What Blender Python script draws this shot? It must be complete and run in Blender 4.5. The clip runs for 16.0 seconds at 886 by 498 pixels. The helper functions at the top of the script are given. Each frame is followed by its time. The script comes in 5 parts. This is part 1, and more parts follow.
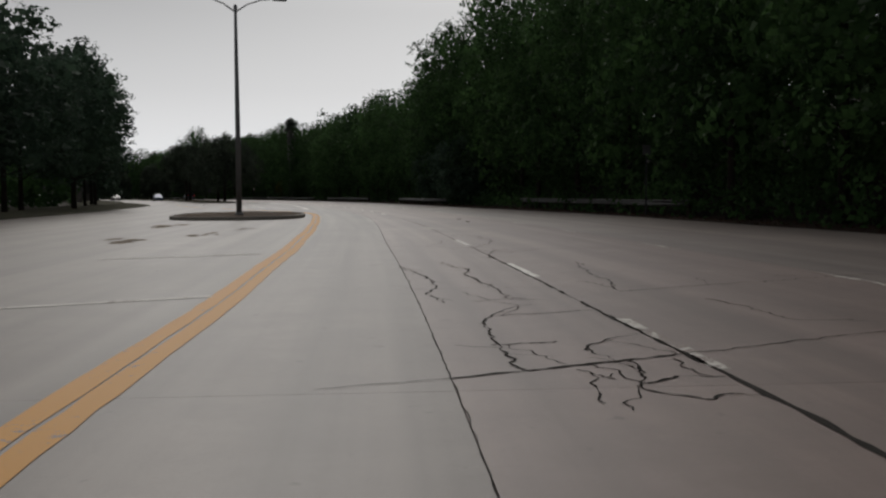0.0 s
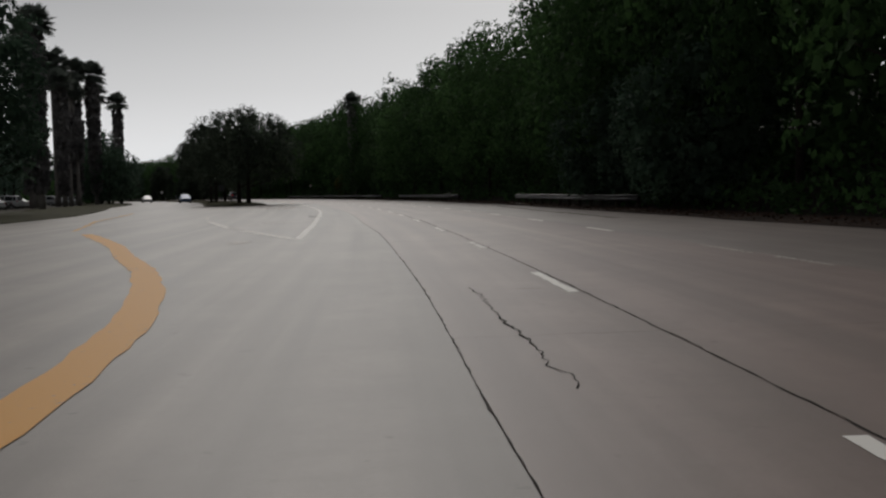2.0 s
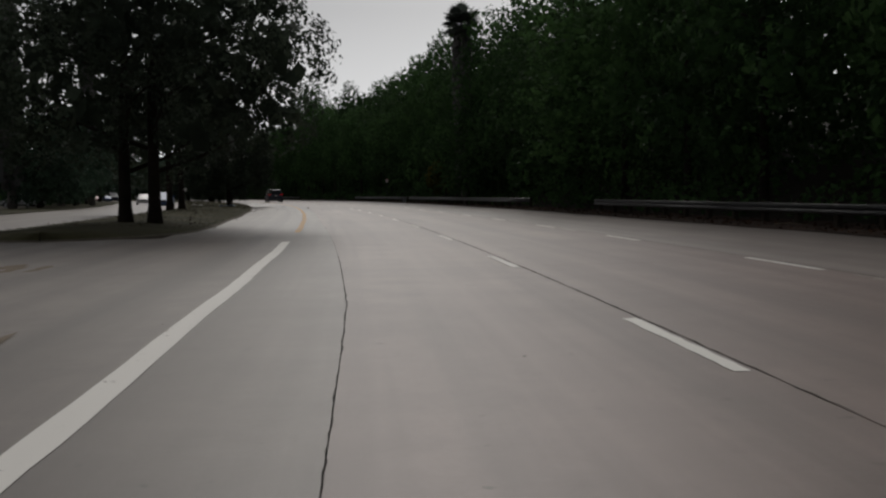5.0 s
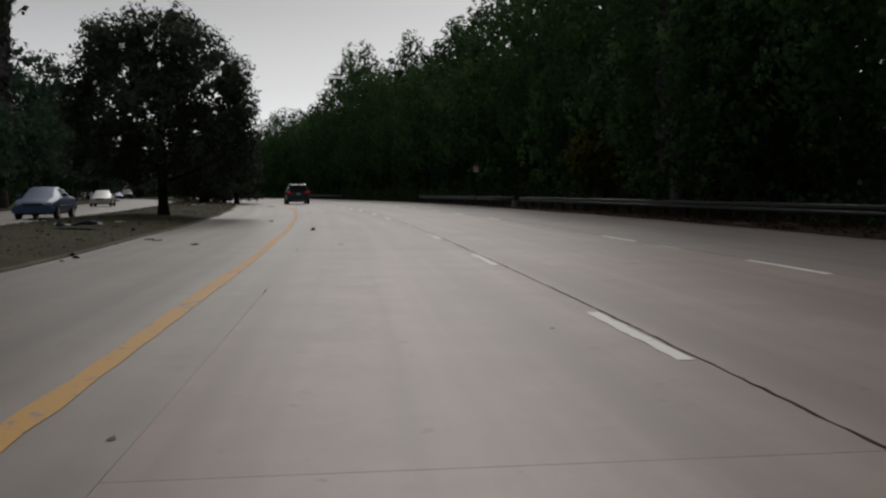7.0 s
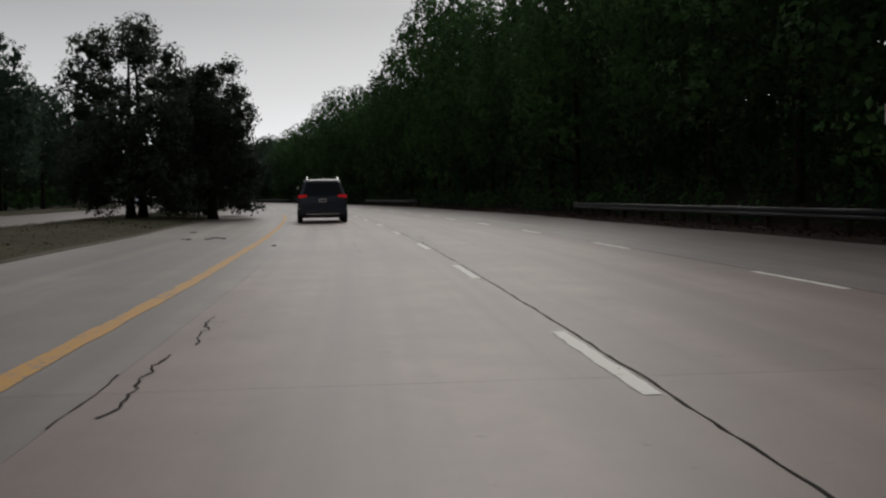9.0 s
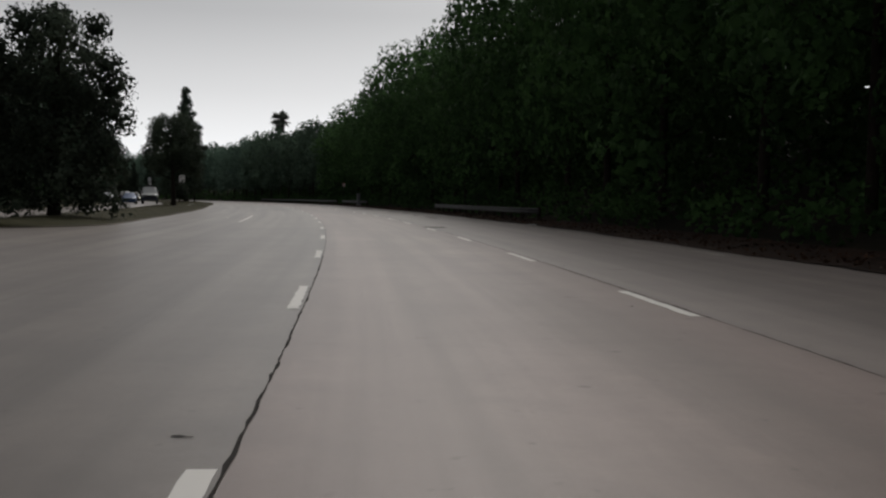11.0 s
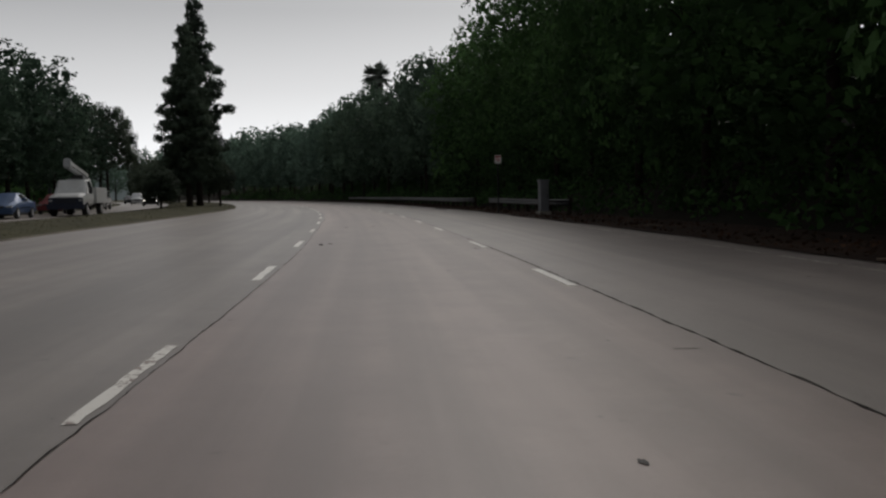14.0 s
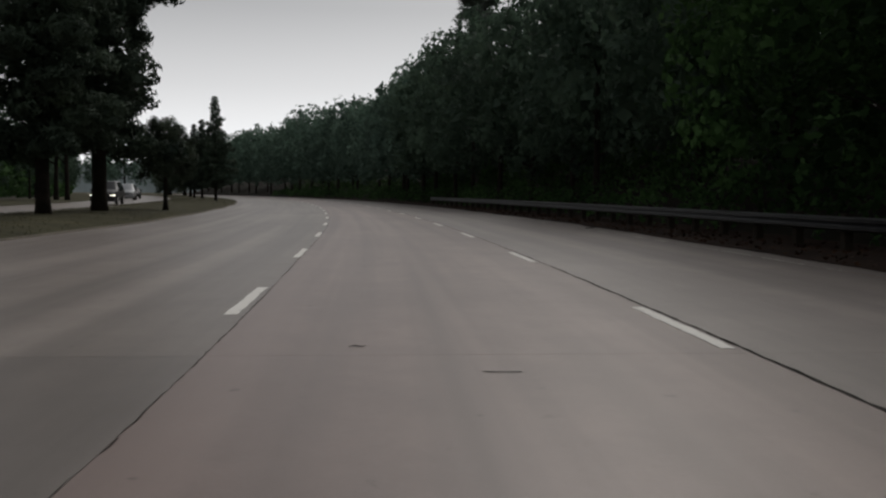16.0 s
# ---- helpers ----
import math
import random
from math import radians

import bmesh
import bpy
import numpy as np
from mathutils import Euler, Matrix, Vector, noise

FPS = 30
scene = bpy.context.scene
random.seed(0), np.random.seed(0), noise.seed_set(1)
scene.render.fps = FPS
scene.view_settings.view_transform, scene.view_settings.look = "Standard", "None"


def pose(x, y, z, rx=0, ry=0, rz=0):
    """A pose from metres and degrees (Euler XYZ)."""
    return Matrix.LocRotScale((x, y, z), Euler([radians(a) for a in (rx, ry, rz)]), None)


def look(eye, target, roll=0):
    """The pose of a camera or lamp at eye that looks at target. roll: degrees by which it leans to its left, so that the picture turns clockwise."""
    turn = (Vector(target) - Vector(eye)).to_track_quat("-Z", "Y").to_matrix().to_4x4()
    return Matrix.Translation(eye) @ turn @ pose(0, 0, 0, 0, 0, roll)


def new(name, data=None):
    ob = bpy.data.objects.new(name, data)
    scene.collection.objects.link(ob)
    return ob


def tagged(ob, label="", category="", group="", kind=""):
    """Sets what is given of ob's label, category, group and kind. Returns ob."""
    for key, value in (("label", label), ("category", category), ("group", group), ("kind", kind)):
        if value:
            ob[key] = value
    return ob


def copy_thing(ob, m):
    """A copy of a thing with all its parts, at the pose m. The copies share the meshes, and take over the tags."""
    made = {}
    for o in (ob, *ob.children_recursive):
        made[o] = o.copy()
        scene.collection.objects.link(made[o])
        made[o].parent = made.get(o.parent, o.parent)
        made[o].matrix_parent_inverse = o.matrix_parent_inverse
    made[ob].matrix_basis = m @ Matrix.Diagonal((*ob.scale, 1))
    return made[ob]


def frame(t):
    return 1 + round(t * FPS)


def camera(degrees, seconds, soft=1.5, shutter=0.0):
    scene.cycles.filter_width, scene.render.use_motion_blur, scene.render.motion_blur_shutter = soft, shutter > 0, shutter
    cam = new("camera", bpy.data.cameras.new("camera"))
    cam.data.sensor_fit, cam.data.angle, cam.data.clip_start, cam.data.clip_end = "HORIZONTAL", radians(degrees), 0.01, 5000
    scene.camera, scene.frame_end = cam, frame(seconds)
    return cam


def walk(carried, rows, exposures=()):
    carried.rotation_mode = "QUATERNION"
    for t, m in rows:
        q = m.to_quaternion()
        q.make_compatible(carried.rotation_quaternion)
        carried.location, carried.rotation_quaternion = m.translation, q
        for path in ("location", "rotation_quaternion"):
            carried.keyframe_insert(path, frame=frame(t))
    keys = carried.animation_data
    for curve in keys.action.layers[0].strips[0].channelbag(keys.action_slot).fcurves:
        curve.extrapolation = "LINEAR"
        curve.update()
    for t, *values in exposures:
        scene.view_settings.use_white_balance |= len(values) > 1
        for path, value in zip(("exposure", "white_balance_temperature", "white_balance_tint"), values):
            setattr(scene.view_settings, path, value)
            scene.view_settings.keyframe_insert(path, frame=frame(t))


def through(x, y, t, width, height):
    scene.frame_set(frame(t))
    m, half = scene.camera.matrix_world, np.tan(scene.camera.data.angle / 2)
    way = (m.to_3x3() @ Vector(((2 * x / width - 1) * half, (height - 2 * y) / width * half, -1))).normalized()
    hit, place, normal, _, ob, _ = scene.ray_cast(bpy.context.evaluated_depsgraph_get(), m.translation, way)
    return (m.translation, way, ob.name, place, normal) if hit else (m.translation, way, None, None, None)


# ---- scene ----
cam = camera(51.19, 16.0, soft=2.3)
PATH = [
    (0.0, pose(-2.12, -6.86, 1.05, 86.61, 0.36, -4.36)),
    (0.5, pose(-2.10, 4.73, 1.05, 86.81, -0.01, -3.88)),
    (1.0, pose(-2.13, 15.92, 1.05, 86.64, 0.82, -2.48)),
    (1.5, pose(-2.47, 27.98, 1.05, 86.86, 0.59, -0.86)),
    (2.0, pose(-3.24, 40.33, 1.05, 86.35, 1.46, 0.57)),
    (2.5, pose(-4.21, 52.18, 1.05, 85.82, 1.28, 1.37)),
    (3.0, pose(-5.38, 63.73, 1.05, 86.40, 0.96, 2.96)),
    (3.5, pose(-6.74, 74.91, 1.05, 86.31, 0.81, 3.96)),
    (4.0, pose(-8.46, 86.60, 1.05, 86.19, 0.94, 4.83)),
    (4.2, pose(-9.13, 91.17, 1.05, 86.25, 0.76, 4.77)),
    (6.3, pose(-18.33, 137.43, 1.05, 86.65, 0.76, 9.17)),
    (6.5, pose(-19.33, 141.73, 1.05, 86.59, 0.42, 9.16)),
    (7.0, pose(-21.86, 152.34, 1.05, 86.38, 0.71, 9.43)),
    (7.5, pose(-24.66, 163.27, 1.05, 86.31, 0.80, 10.98)),
    (8.0, pose(-27.72, 174.42, 1.05, 86.64, 0.97, 11.83)),
    (8.5, pose(-30.97, 185.47, 1.05, 86.71, 0.67, 13.04)),
    (9.0, pose(-34.18, 195.81, 1.05, 86.65, 0.81, 13.89)),
    (9.5, pose(-38.05, 207.59, 1.05, 86.53, 0.63, 14.08)),
    (9.7, pose(-39.59, 212.41, 1.05, 86.67, 0.32, 14.74)),
    (11.8, pose(-55.42, 255.54, 1.05, 86.65, 0.06, 20.15)),
    (12.0, pose(-57.58, 260.21, 1.05, 86.44, 0.26, 20.71)),
    (12.5, pose(-62.95, 271.46, 1.05, 86.52, 0.20, 22.48)),
    (13.0, pose(-68.31, 281.99, 1.05, 86.40, -0.17, 23.23)),
    (13.5, pose(-73.96, 292.63, 1.05, 86.59, 0.07, 24.45)),
    (14.0, pose(-79.60, 302.91, 1.05, 86.50, 0.98, 25.72)),
    (14.5, pose(-85.82, 313.47, 1.05, 86.40, 0.10, 26.27)),
    (15.0, pose(-91.82, 323.25, 1.05, 86.58, -0.31, 27.12)),
    (15.2, pose(-94.20, 327.22, 1.05, 87.00, -0.65, 28.02)),
    (15.5, pose(-97.78, 333.13, 1.05, 86.82, 0.12, 28.76)),
    (16.0, pose(-104.72, 343.58, 1.05, 86.49, -0.37, 30.67)),
]
EXPO = [(0, -0.50), (4, -0.50), (7, -0.29), (9, -0.23), (12, -0.08), (16, -0.05)]
SKY, SUN = 0.098, 1.05
SUN_WAY = (-0.15, 0.775, 0.61)
walk(cam, PATH, exposures=EXPO)

# ---- world and light ----
world = bpy.data.worlds.new("hazy_sky")
scene.world = world
world.use_nodes = True
wn = world.node_tree.nodes
wl = world.node_tree.links
sky = wn.new("ShaderNodeTexSky")
sky.sky_type = "NISHITA"
sky.sun_disc = False
sky.sun_elevation = radians(38)
sky.sun_rotation = radians(11)
sky.air_density, sky.dust_density, sky.ozone_density = 1.0, 9.0, 1.0
hue = wn.new("ShaderNodeHueSaturation")
hue.inputs["Saturation"].default_value = 0.12
wl.new(sky.outputs["Color"], hue.inputs["Color"])
haze = wn.new("ShaderNodeMix")
haze.data_type = "RGBA"
haze.inputs[0].default_value = 0.76
coords = wn.new("ShaderNodeTexCoord")
split = wn.new("ShaderNodeSeparateXYZ")
wl.new(coords.outputs["Generated"], split.inputs[0])
# the pale veil over the horizon, thinning upwards
veil = wn.new("ShaderNodeValToRGB")
veil.color_ramp.elements[0].position, veil.color_ramp.elements[0].color = 0.0, (15.2, 15.3, 15.6, 1)
veil.color_ramp.elements[1].position, veil.color_ramp.elements[1].color = 0.36, (3.9, 3.95, 4.1, 1)
for z, c in ((0.05, (13.6, 13.7, 13.9, 1)), (0.11, (9.6, 9.65, 9.8, 1)), (0.19, (5.6, 5.65, 5.8, 1)), (1.0, (3.7, 3.8, 4.0, 1))):
    veil.color_ramp.elements.new(z).color = c
wl.new(split.outputs["Z"], veil.inputs["Fac"])
# the haze is brighter on the sun's side
side = wn.new("ShaderNodeVectorMath")
side.operation = "DOT_PRODUCT"
side.inputs[1].default_value = (-0.16, 0.987, 0.0)
wl.new(coords.outputs["Generated"], side.inputs[0])
aureole = wn.new("ShaderNodeMapRange")
aureole.inputs["From Min"].default_value, aureole.inputs["From Max"].default_value = 0.2, 1.0
aureole.inputs["To Min"].default_value, aureole.inputs["To Max"].default_value = 0.74, 1.0
wl.new(side.outputs["Value"], aureole.inputs["Value"])
glow = wn.new("ShaderNodeVectorMath")
glow.operation = "SCALE"
wl.new(veil.outputs["Color"], glow.inputs[0])
wl.new(aureole.outputs["Result"], glow.inputs["Scale"])
wl.new(glow.outputs["Vector"], haze.inputs[7])
wl.new(hue.outputs["Color"], haze.inputs[6])
wl.new(haze.outputs[2], wn["Background"].inputs["Color"])
wn["Background"].inputs["Strength"].default_value = SKY
sun = new("sun", bpy.data.lights.new("sun", "SUN"))
sun.data.energy, sun.data.angle, sun.data.color = SUN, radians(30), (1.0, 0.955, 0.90)
sun.matrix_world = look((0, 0, 0), tuple(-c for c in SUN_WAY))


# ---- materials ----
def material(name, rough=0.6, metal=0.0):
    m = bpy.data.materials.new(name)
    m.use_nodes = True
    b = m.node_tree.nodes["Principled BSDF"]
    b.inputs["Roughness"].default_value = rough
    b.inputs["Metallic"].default_value = metal
    return m, m.node_tree.nodes, m.node_tree.links, b


def noise_node(n, l, scale, detail=4.0, coords="Object", rough=0.6):
    c = n.new("ShaderNodeTexCoord")
    t = n.new("ShaderNodeTexNoise")
    t.inputs["Scale"].default_value, t.inputs["Detail"].default_value, t.inputs["Roughness"].default_value = scale, detail, rough
    l.new(c.outputs[coords], t.inputs["Vector"])
    return t.outputs["Fac"]


def ramp(n, l, fac, stops):
    r = n.new("ShaderNodeValToRGB")
    e = r.color_ramp.elements
    while len(e) < len(stops):
        e.new(0.5)
    for k, (p, c) in zip(e, stops):
        k.position, k.color = p, (*c, 1) if len(c) == 3 else c
    l.new(fac, r.inputs["Fac"])
    return r.outputs["Color"]


def mixed(n, l, fac, a, b, mode="MIX"):
    m = n.new("ShaderNodeMix")
    m.data_type, m.blend_type = "RGBA", mode
    for sock, v in ((m.inputs[0], fac), (m.inputs[6], a), (m.inputs[7], b)):
        if isinstance(v, (int, float)):
            sock.default_value = v
        elif isinstance(v, tuple):
            sock.default_value = (*v, 1)
        else:
            l.new(v, sock)
    return m.outputs[2]


def bump(n, l, b, height, strength=0.3, distance=0.02):
    k = n.new("ShaderNodeBump")
    k.inputs["Strength"].default_value, k.inputs["Distance"].default_value = strength, distance
    l.new(height, k.inputs["Height"])
    l.new(k.outputs["Normal"], b.inputs["Normal"])


def two_tone(name, dark, light, big=0.5, small=12.0, rough=0.7, metal=0.0, relief=0.3, distance=0.01, coords="Object"):
    """A surface with broad stains and fine grain between two colours."""
    m, n, l, b = material(name, rough, metal)
    if rough >= 0.9:
        b.inputs["Specular IOR Level"].default_value = 0.12
    f = noise_node(n, l, big, 5, coords)
    g = noise_node(n, l, small, 6, coords)
    c = ramp(n, l, f, [(0.3, dark), (0.7, light)])
    c = mixed(n, l, ramp(n, l, g, [(0.35, (0, 0, 0)), (0.65, (0.5, 0.5, 0.5))]), c, tuple(v * 0.72 for v in dark))
    l.new(c, b.inputs["Base Color"])
    if relief:
        bump(n, l, b, g, relief, distance)
    return m


def plain(name, colour, rough=0.4, metal=0.0, small=30.0):
    m, n, l, b = material(name, rough, metal)
    g = noise_node(n, l, small, 4)
    l.new(ramp(n, l, g, [(0.3, tuple(v * 0.85 for v in colour)), (0.7, colour)]), b.inputs["Base Color"])
    return m


def concrete_material(name, tint):
    """Pale worn concrete in a tint: broad stains, wheel polish along the lane, fine grit, oil spots."""
    def shade(*c):
        return tuple(v * t for v, t in zip(c, tint))
    m, n, l, b = material(name, 0.44)
    c = n.new("ShaderNodeUVMap")
    broad = noise_node(n, l, 0.22, 6, "Object", 0.7)
    mid = noise_node(n, l, 1.1, 6, "Object", 0.7)
    fine = noise_node(n, l, 45.0, 5, "Object", 0.8)
    col = ramp(n, l, broad, [(0.3, shade(0.177, 0.136, 0.117)), (0.5, shade(0.246, 0.192, 0.167)), (0.72, shade(0.322, 0.252, 0.219))])
    # long streaks along the way of travel
    mp = n.new("ShaderNodeMapping")
    mp.inputs["Scale"].default_value = (1.9, 0.035, 1.0)
    l.new(c.outputs["UV"], mp.inputs["Vector"])
    st = n.new("ShaderNodeTexNoise")
    st.inputs["Scale"].default_value, st.inputs["Detail"].default_value = 1.0, 5
    l.new(mp.outputs["Vector"], st.inputs["Vector"])
    col = mixed(n, l, ramp(n, l, st.outputs["Fac"], [(0.40, (0, 0, 0)), (0.70, (0.8, 0.8, 0.8))]), col, shade(0.116, 0.093, 0.081))
    col = mixed(n, l, ramp(n, l, mid, [(0.42, (0, 0, 0)), (0.72, (0.7, 0.7, 0.7))]), col, shade(0.151, 0.119, 0.105))
    col = mixed(n, l, ramp(n, l, fine, [(0.4, (0, 0, 0)), (0.75, (0.35, 0.35, 0.35))]), col, shade(0.121, 0.096, 0.085))
    # pale polish in the wheel tracks and small dark spots
    pale = n.new("ShaderNodeTexNoise")
    pale.inputs["Scale"].default_value, pale.inputs["Detail"].default_value = 0.62, 6
    l.new(mp.outputs["Vector"], pale.inputs["Vector"])
    col = mixed(n, l, ramp(n, l, pale.outputs["Fac"], [(0.5, (0, 0, 0)), (0.7, (0.45, 0.45, 0.45))]), col, shade(0.371, 0.295, 0.260))
    spots = noise_node(n, l, 5.5, 3, "Object", 0.5)
    col = mixed(n, l, ramp(n, l, spots, [(0.68, (0, 0, 0)), (0.76, (0.75, 0.75, 0.75))]), col, shade(0.073, 0.057, 0.051))
    oi = n.new("ShaderNodeObjectInfo")
    col = mixed(n, l, 0.12, col, ramp(n, l, oi.outputs["Random"], [(0.0, shade(0.112, 0.096, 0.090)), (1.0, shade(0.387, 0.309, 0.264))]))
    l.new(col, b.inputs["Base Color"])
    bump(n, l, b, fine, 0.35, 0.004)
    return m


def paint_material(name, colour, wear):
    """Road paint, worn through to the concrete in flakes."""
    m, n, l, b = material(name, 0.6)
    f = noise_node(n, l, 9.0, 8, "Object", 0.75)
    g = noise_node(n, l, 0.9, 3, "Object")
    k = n.new("ShaderNodeMath")
    k.operation = "MULTIPLY_ADD"
    k.inputs[1].default_value = 0.5
    l.new(g, k.inputs[0])
    l.new(f, k.inputs[2])
    c = mixed(n, l, ramp(n, l, k.outputs[0], [(wear, (0, 0, 0)), (wear + 0.07, (1, 1, 1))]), colour, (0.24, 0.19, 0.168))
    l.new(c, b.inputs["Base Color"])
    return m


def leaf_material(name, dark, light, through=0.25):
    m, n, l, b = material(name, 0.7)
    b.inputs["Specular IOR Level"].default_value = 0.08
    geo = n.new("ShaderNodeNewGeometry")
    oi = n.new("ShaderNodeObjectInfo")
    c = ramp(n, l, geo.outputs["Random Per Island"], [(0.0, dark), (1.0, light)])
    t = ramp(n, l, oi.outputs["Random"], [(0.0, tuple(v * 0.6 for v in dark)), (1.0, tuple(v * 1.45 for v in light))])
    c = mixed(n, l, 0.45, c, t)
    sprays = noise_node(n, l, 0.42, 3, "Object", 0.5)
    c = mixed(n, l, ramp(n, l, sprays, [(0.36, (0.65, 0.65, 0.65)), (0.6, (0, 0, 0))]), c, tuple(v * 0.55 for v in dark))
    c = mixed(n, l, ramp(n, l, sprays, [(0.5, (0, 0, 0)), (0.72, (0.6, 0.6, 0.6))]), c, tuple(v * 1.5 for v in light))
    l.new(c, b.inputs["Base Color"])
    tr = n.new("ShaderNodeBsdfTranslucent")
    l.new(c, tr.inputs["Color"])
    mx = n.new("ShaderNodeMixShader")
    mx.inputs["Fac"].default_value = through
    l.new(b.outputs["BSDF"], mx.inputs[1])
    l.new(tr.outputs["BSDF"], mx.inputs[2])
    l.new(mx.outputs["Shader"], n["Material Output"].inputs["Surface"])
    return m


def glass_material(name, tint):
    m, n, l, b = material(name, 0.2)
    b.inputs["Base Color"].default_value = (*tint, 1)
    b.inputs["IOR"].default_value = 1.5
    b.inputs["Specular IOR Level"].default_value = 0.08
    return m


def light_material(name, colour, strength):
    m, n, l, b = material(name, 0.2)
    b.inputs["Base Color"].default_value = (*colour, 1)
    b.inputs["Emission Color"].default_value = (*colour, 1)
    b.inputs["Emission Strength"].default_value = strength
    return m


CONCRETE = concrete_material("worn_pinkish_concrete", (1.03, 0.98, 1.0))
OLD_CONCRETE = concrete_material("worn_grey_concrete", (0.89, 0.965, 0.98))
MID_CONCRETE = concrete_material("worn_buff_concrete", (0.935, 0.985, 1.015))
JOINT = two_tone("joint_filler", (0.02, 0.018, 0.016), (0.05, 0.045, 0.04), 0.8, 25, 0.9)
TAR = two_tone("tar_patch", (0.05, 0.045, 0.042), (0.10, 0.09, 0.085), 1.2, 20, 0.8)
MEDIAN_EDGE = two_tone("dirty_edging", (0.10, 0.088, 0.07), (0.20, 0.175, 0.14), 0.5, 9, 0.9, relief=0.5)
CURB = two_tone("curb_concrete", (0.20, 0.185, 0.16), (0.34, 0.31, 0.27), 0.7, 14, 0.8, relief=0.4)
DIRT = two_tone("dry_dirt", (0.085, 0.062, 0.045), (0.17, 0.125, 0.09), 0.35, 9, 0.95, relief=0.8, distance=0.04)
LOT = two_tone("dusty_lot", (0.075, 0.068, 0.056), (0.14, 0.128, 0.108), 0.2, 6, 0.95, relief=0.5, distance=0.03)
# leaf mould of the bank, the woods' shade put into its colour
SHADED_MOULD = two_tone("shaded_leaf_mould", (0.011, 0.010, 0.007), (0.030, 0.025, 0.016), 0.4, 6, 0.95, relief=0.9, distance=0.05)
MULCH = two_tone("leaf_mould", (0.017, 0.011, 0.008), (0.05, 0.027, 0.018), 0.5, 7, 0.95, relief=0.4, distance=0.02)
DUST = two_tone("brown_road_dust", (0.225, 0.182, 0.140), (0.29, 0.242, 0.192), 0.9, 10, 0.95)
TURF = two_tone("dry_turf", (0.036, 0.034, 0.018), (0.080, 0.074, 0.038), 0.5, 5, 0.95, relief=0.35, distance=0.02)
EARTH = two_tone("earth", (0.05, 0.045, 0.028), (0.11, 0.095, 0.06), 0.02, 2, 0.95)
WHITE = paint_material("worn_white_paint", (0.78, 0.75, 0.70), 0.88)
WORN_WHITE = paint_material("half_worn_white_paint", (0.68, 0.65, 0.60), 0.80)
FADED = paint_material("faded_white_paint", (0.58, 0.55, 0.50), 0.70)
YELLOW = paint_material("worn_yellow_paint", (0.60, 0.265, 0.010), 0.86)
FADED_YELLOW = paint_material("faded_yellow_paint", (0.52, 0.27, 0.045), 0.80)
STAIN = two_tone("gutter_stain", (0.10, 0.085, 0.075), (0.15, 0.125, 0.11), 0.6, 14, 0.8, relief=0.1)
HAZY = two_tone("haze_painted_woods", (0.22, 0.26, 0.26), (0.32, 0.36, 0.36), 0.02, 0.2, 1.0, relief=0)
BARK = two_tone("bark", (0.016, 0.013, 0.011), (0.044, 0.035, 0.028), 1.5, 14, 0.95, relief=0.9, distance=0.03)
# palm bark, lightened and greyed to carry the haze in its colour
PALM_BARK = two_tone("hazed_palm_bark", (0.13, 0.12, 0.115), (0.22, 0.205, 0.19), 1.0, 12, 0.95, relief=0.9, distance=0.03)
LEAF_WOOD = leaf_material("woodland_leaf", (0.026, 0.054, 0.022), (0.070, 0.136, 0.046), 0.38)
# far side trees: a bluer leaf colour stands in for haze
LEAF_HAZE_BLUE = leaf_material("haze_blue_leaf", (0.032, 0.056, 0.040), (0.068, 0.108, 0.070), 0.30)
# two paler steps for the farthest trees, haze painted into the leaves
LEAF_HAZE_MID = leaf_material("haze_mid_leaf", (0.056, 0.088, 0.064), (0.105, 0.155, 0.105), 0.3)
LEAF_HAZE_GREY = leaf_material("haze_grey_leaf", (0.088, 0.140, 0.108), (0.145, 0.212, 0.160), 0.28)
LEAF_OAK = leaf_material("oak_leaf", (0.036, 0.050, 0.036), (0.085, 0.108, 0.074))
LEAF_PINE = leaf_material("pine_needle", (0.036, 0.054, 0.042), (0.088, 0.118, 0.082), 0.15)
LEAF_YELLOW = leaf_material("yellowing_leaf", (0.05, 0.052, 0.010), (0.12, 0.11, 0.02))
# green and dead fronds, both paler and bluer with haze painted in
LEAF_PALM = leaf_material("hazed_palm_frond", (0.075, 0.09, 0.08), (0.14, 0.16, 0.135), 0.15)
THATCH = leaf_material("hazed_dead_frond", (0.095, 0.092, 0.094), (0.155, 0.148, 0.146), 0.05)
LITTER = leaf_material("fallen_leaf", (0.028, 0.017, 0.011), (0.085, 0.046, 0.029), 0.0)
GRASS = leaf_material("dry_grass_blade", (0.046, 0.045, 0.022), (0.085, 0.080, 0.040), 0.5)
STEEL = two_tone("galvanised_steel", (0.014, 0.014, 0.016), (0.034, 0.035, 0.038), 1.5, 20, 0.36, 0.55, 0.1)
WEATHERED = two_tone("weathered_post", (0.03, 0.024, 0.018), (0.075, 0.06, 0.046), 2.0, 16, 0.9)
DEADWOOD = two_tone("dead_wood", (0.13, 0.10, 0.075), (0.24, 0.19, 0.145), 2.0, 16, 0.9)
LAMP_STEEL = two_tone("dull_grey_paint", (0.15, 0.155, 0.16), (0.24, 0.245, 0.25), 1.0, 18, 0.55, 0.3, 0.1)
RUBBER = plain("tyre_rubber", (0.018, 0.018, 0.018), 0.85)
ALLOY = plain("alloy", (0.45, 0.45, 0.46), 0.35, 0.8)
TRIM = plain("black_plastic", (0.022, 0.022, 0.023), 0.6)
GLASS = glass_material("tinted_glass", (0.015, 0.018, 0.02))
CLEAR = glass_material("windscreen_glass", (0.025, 0.03, 0.033))
CHROME = plain("chrome", (0.6, 0.6, 0.6), 0.15, 1.0)
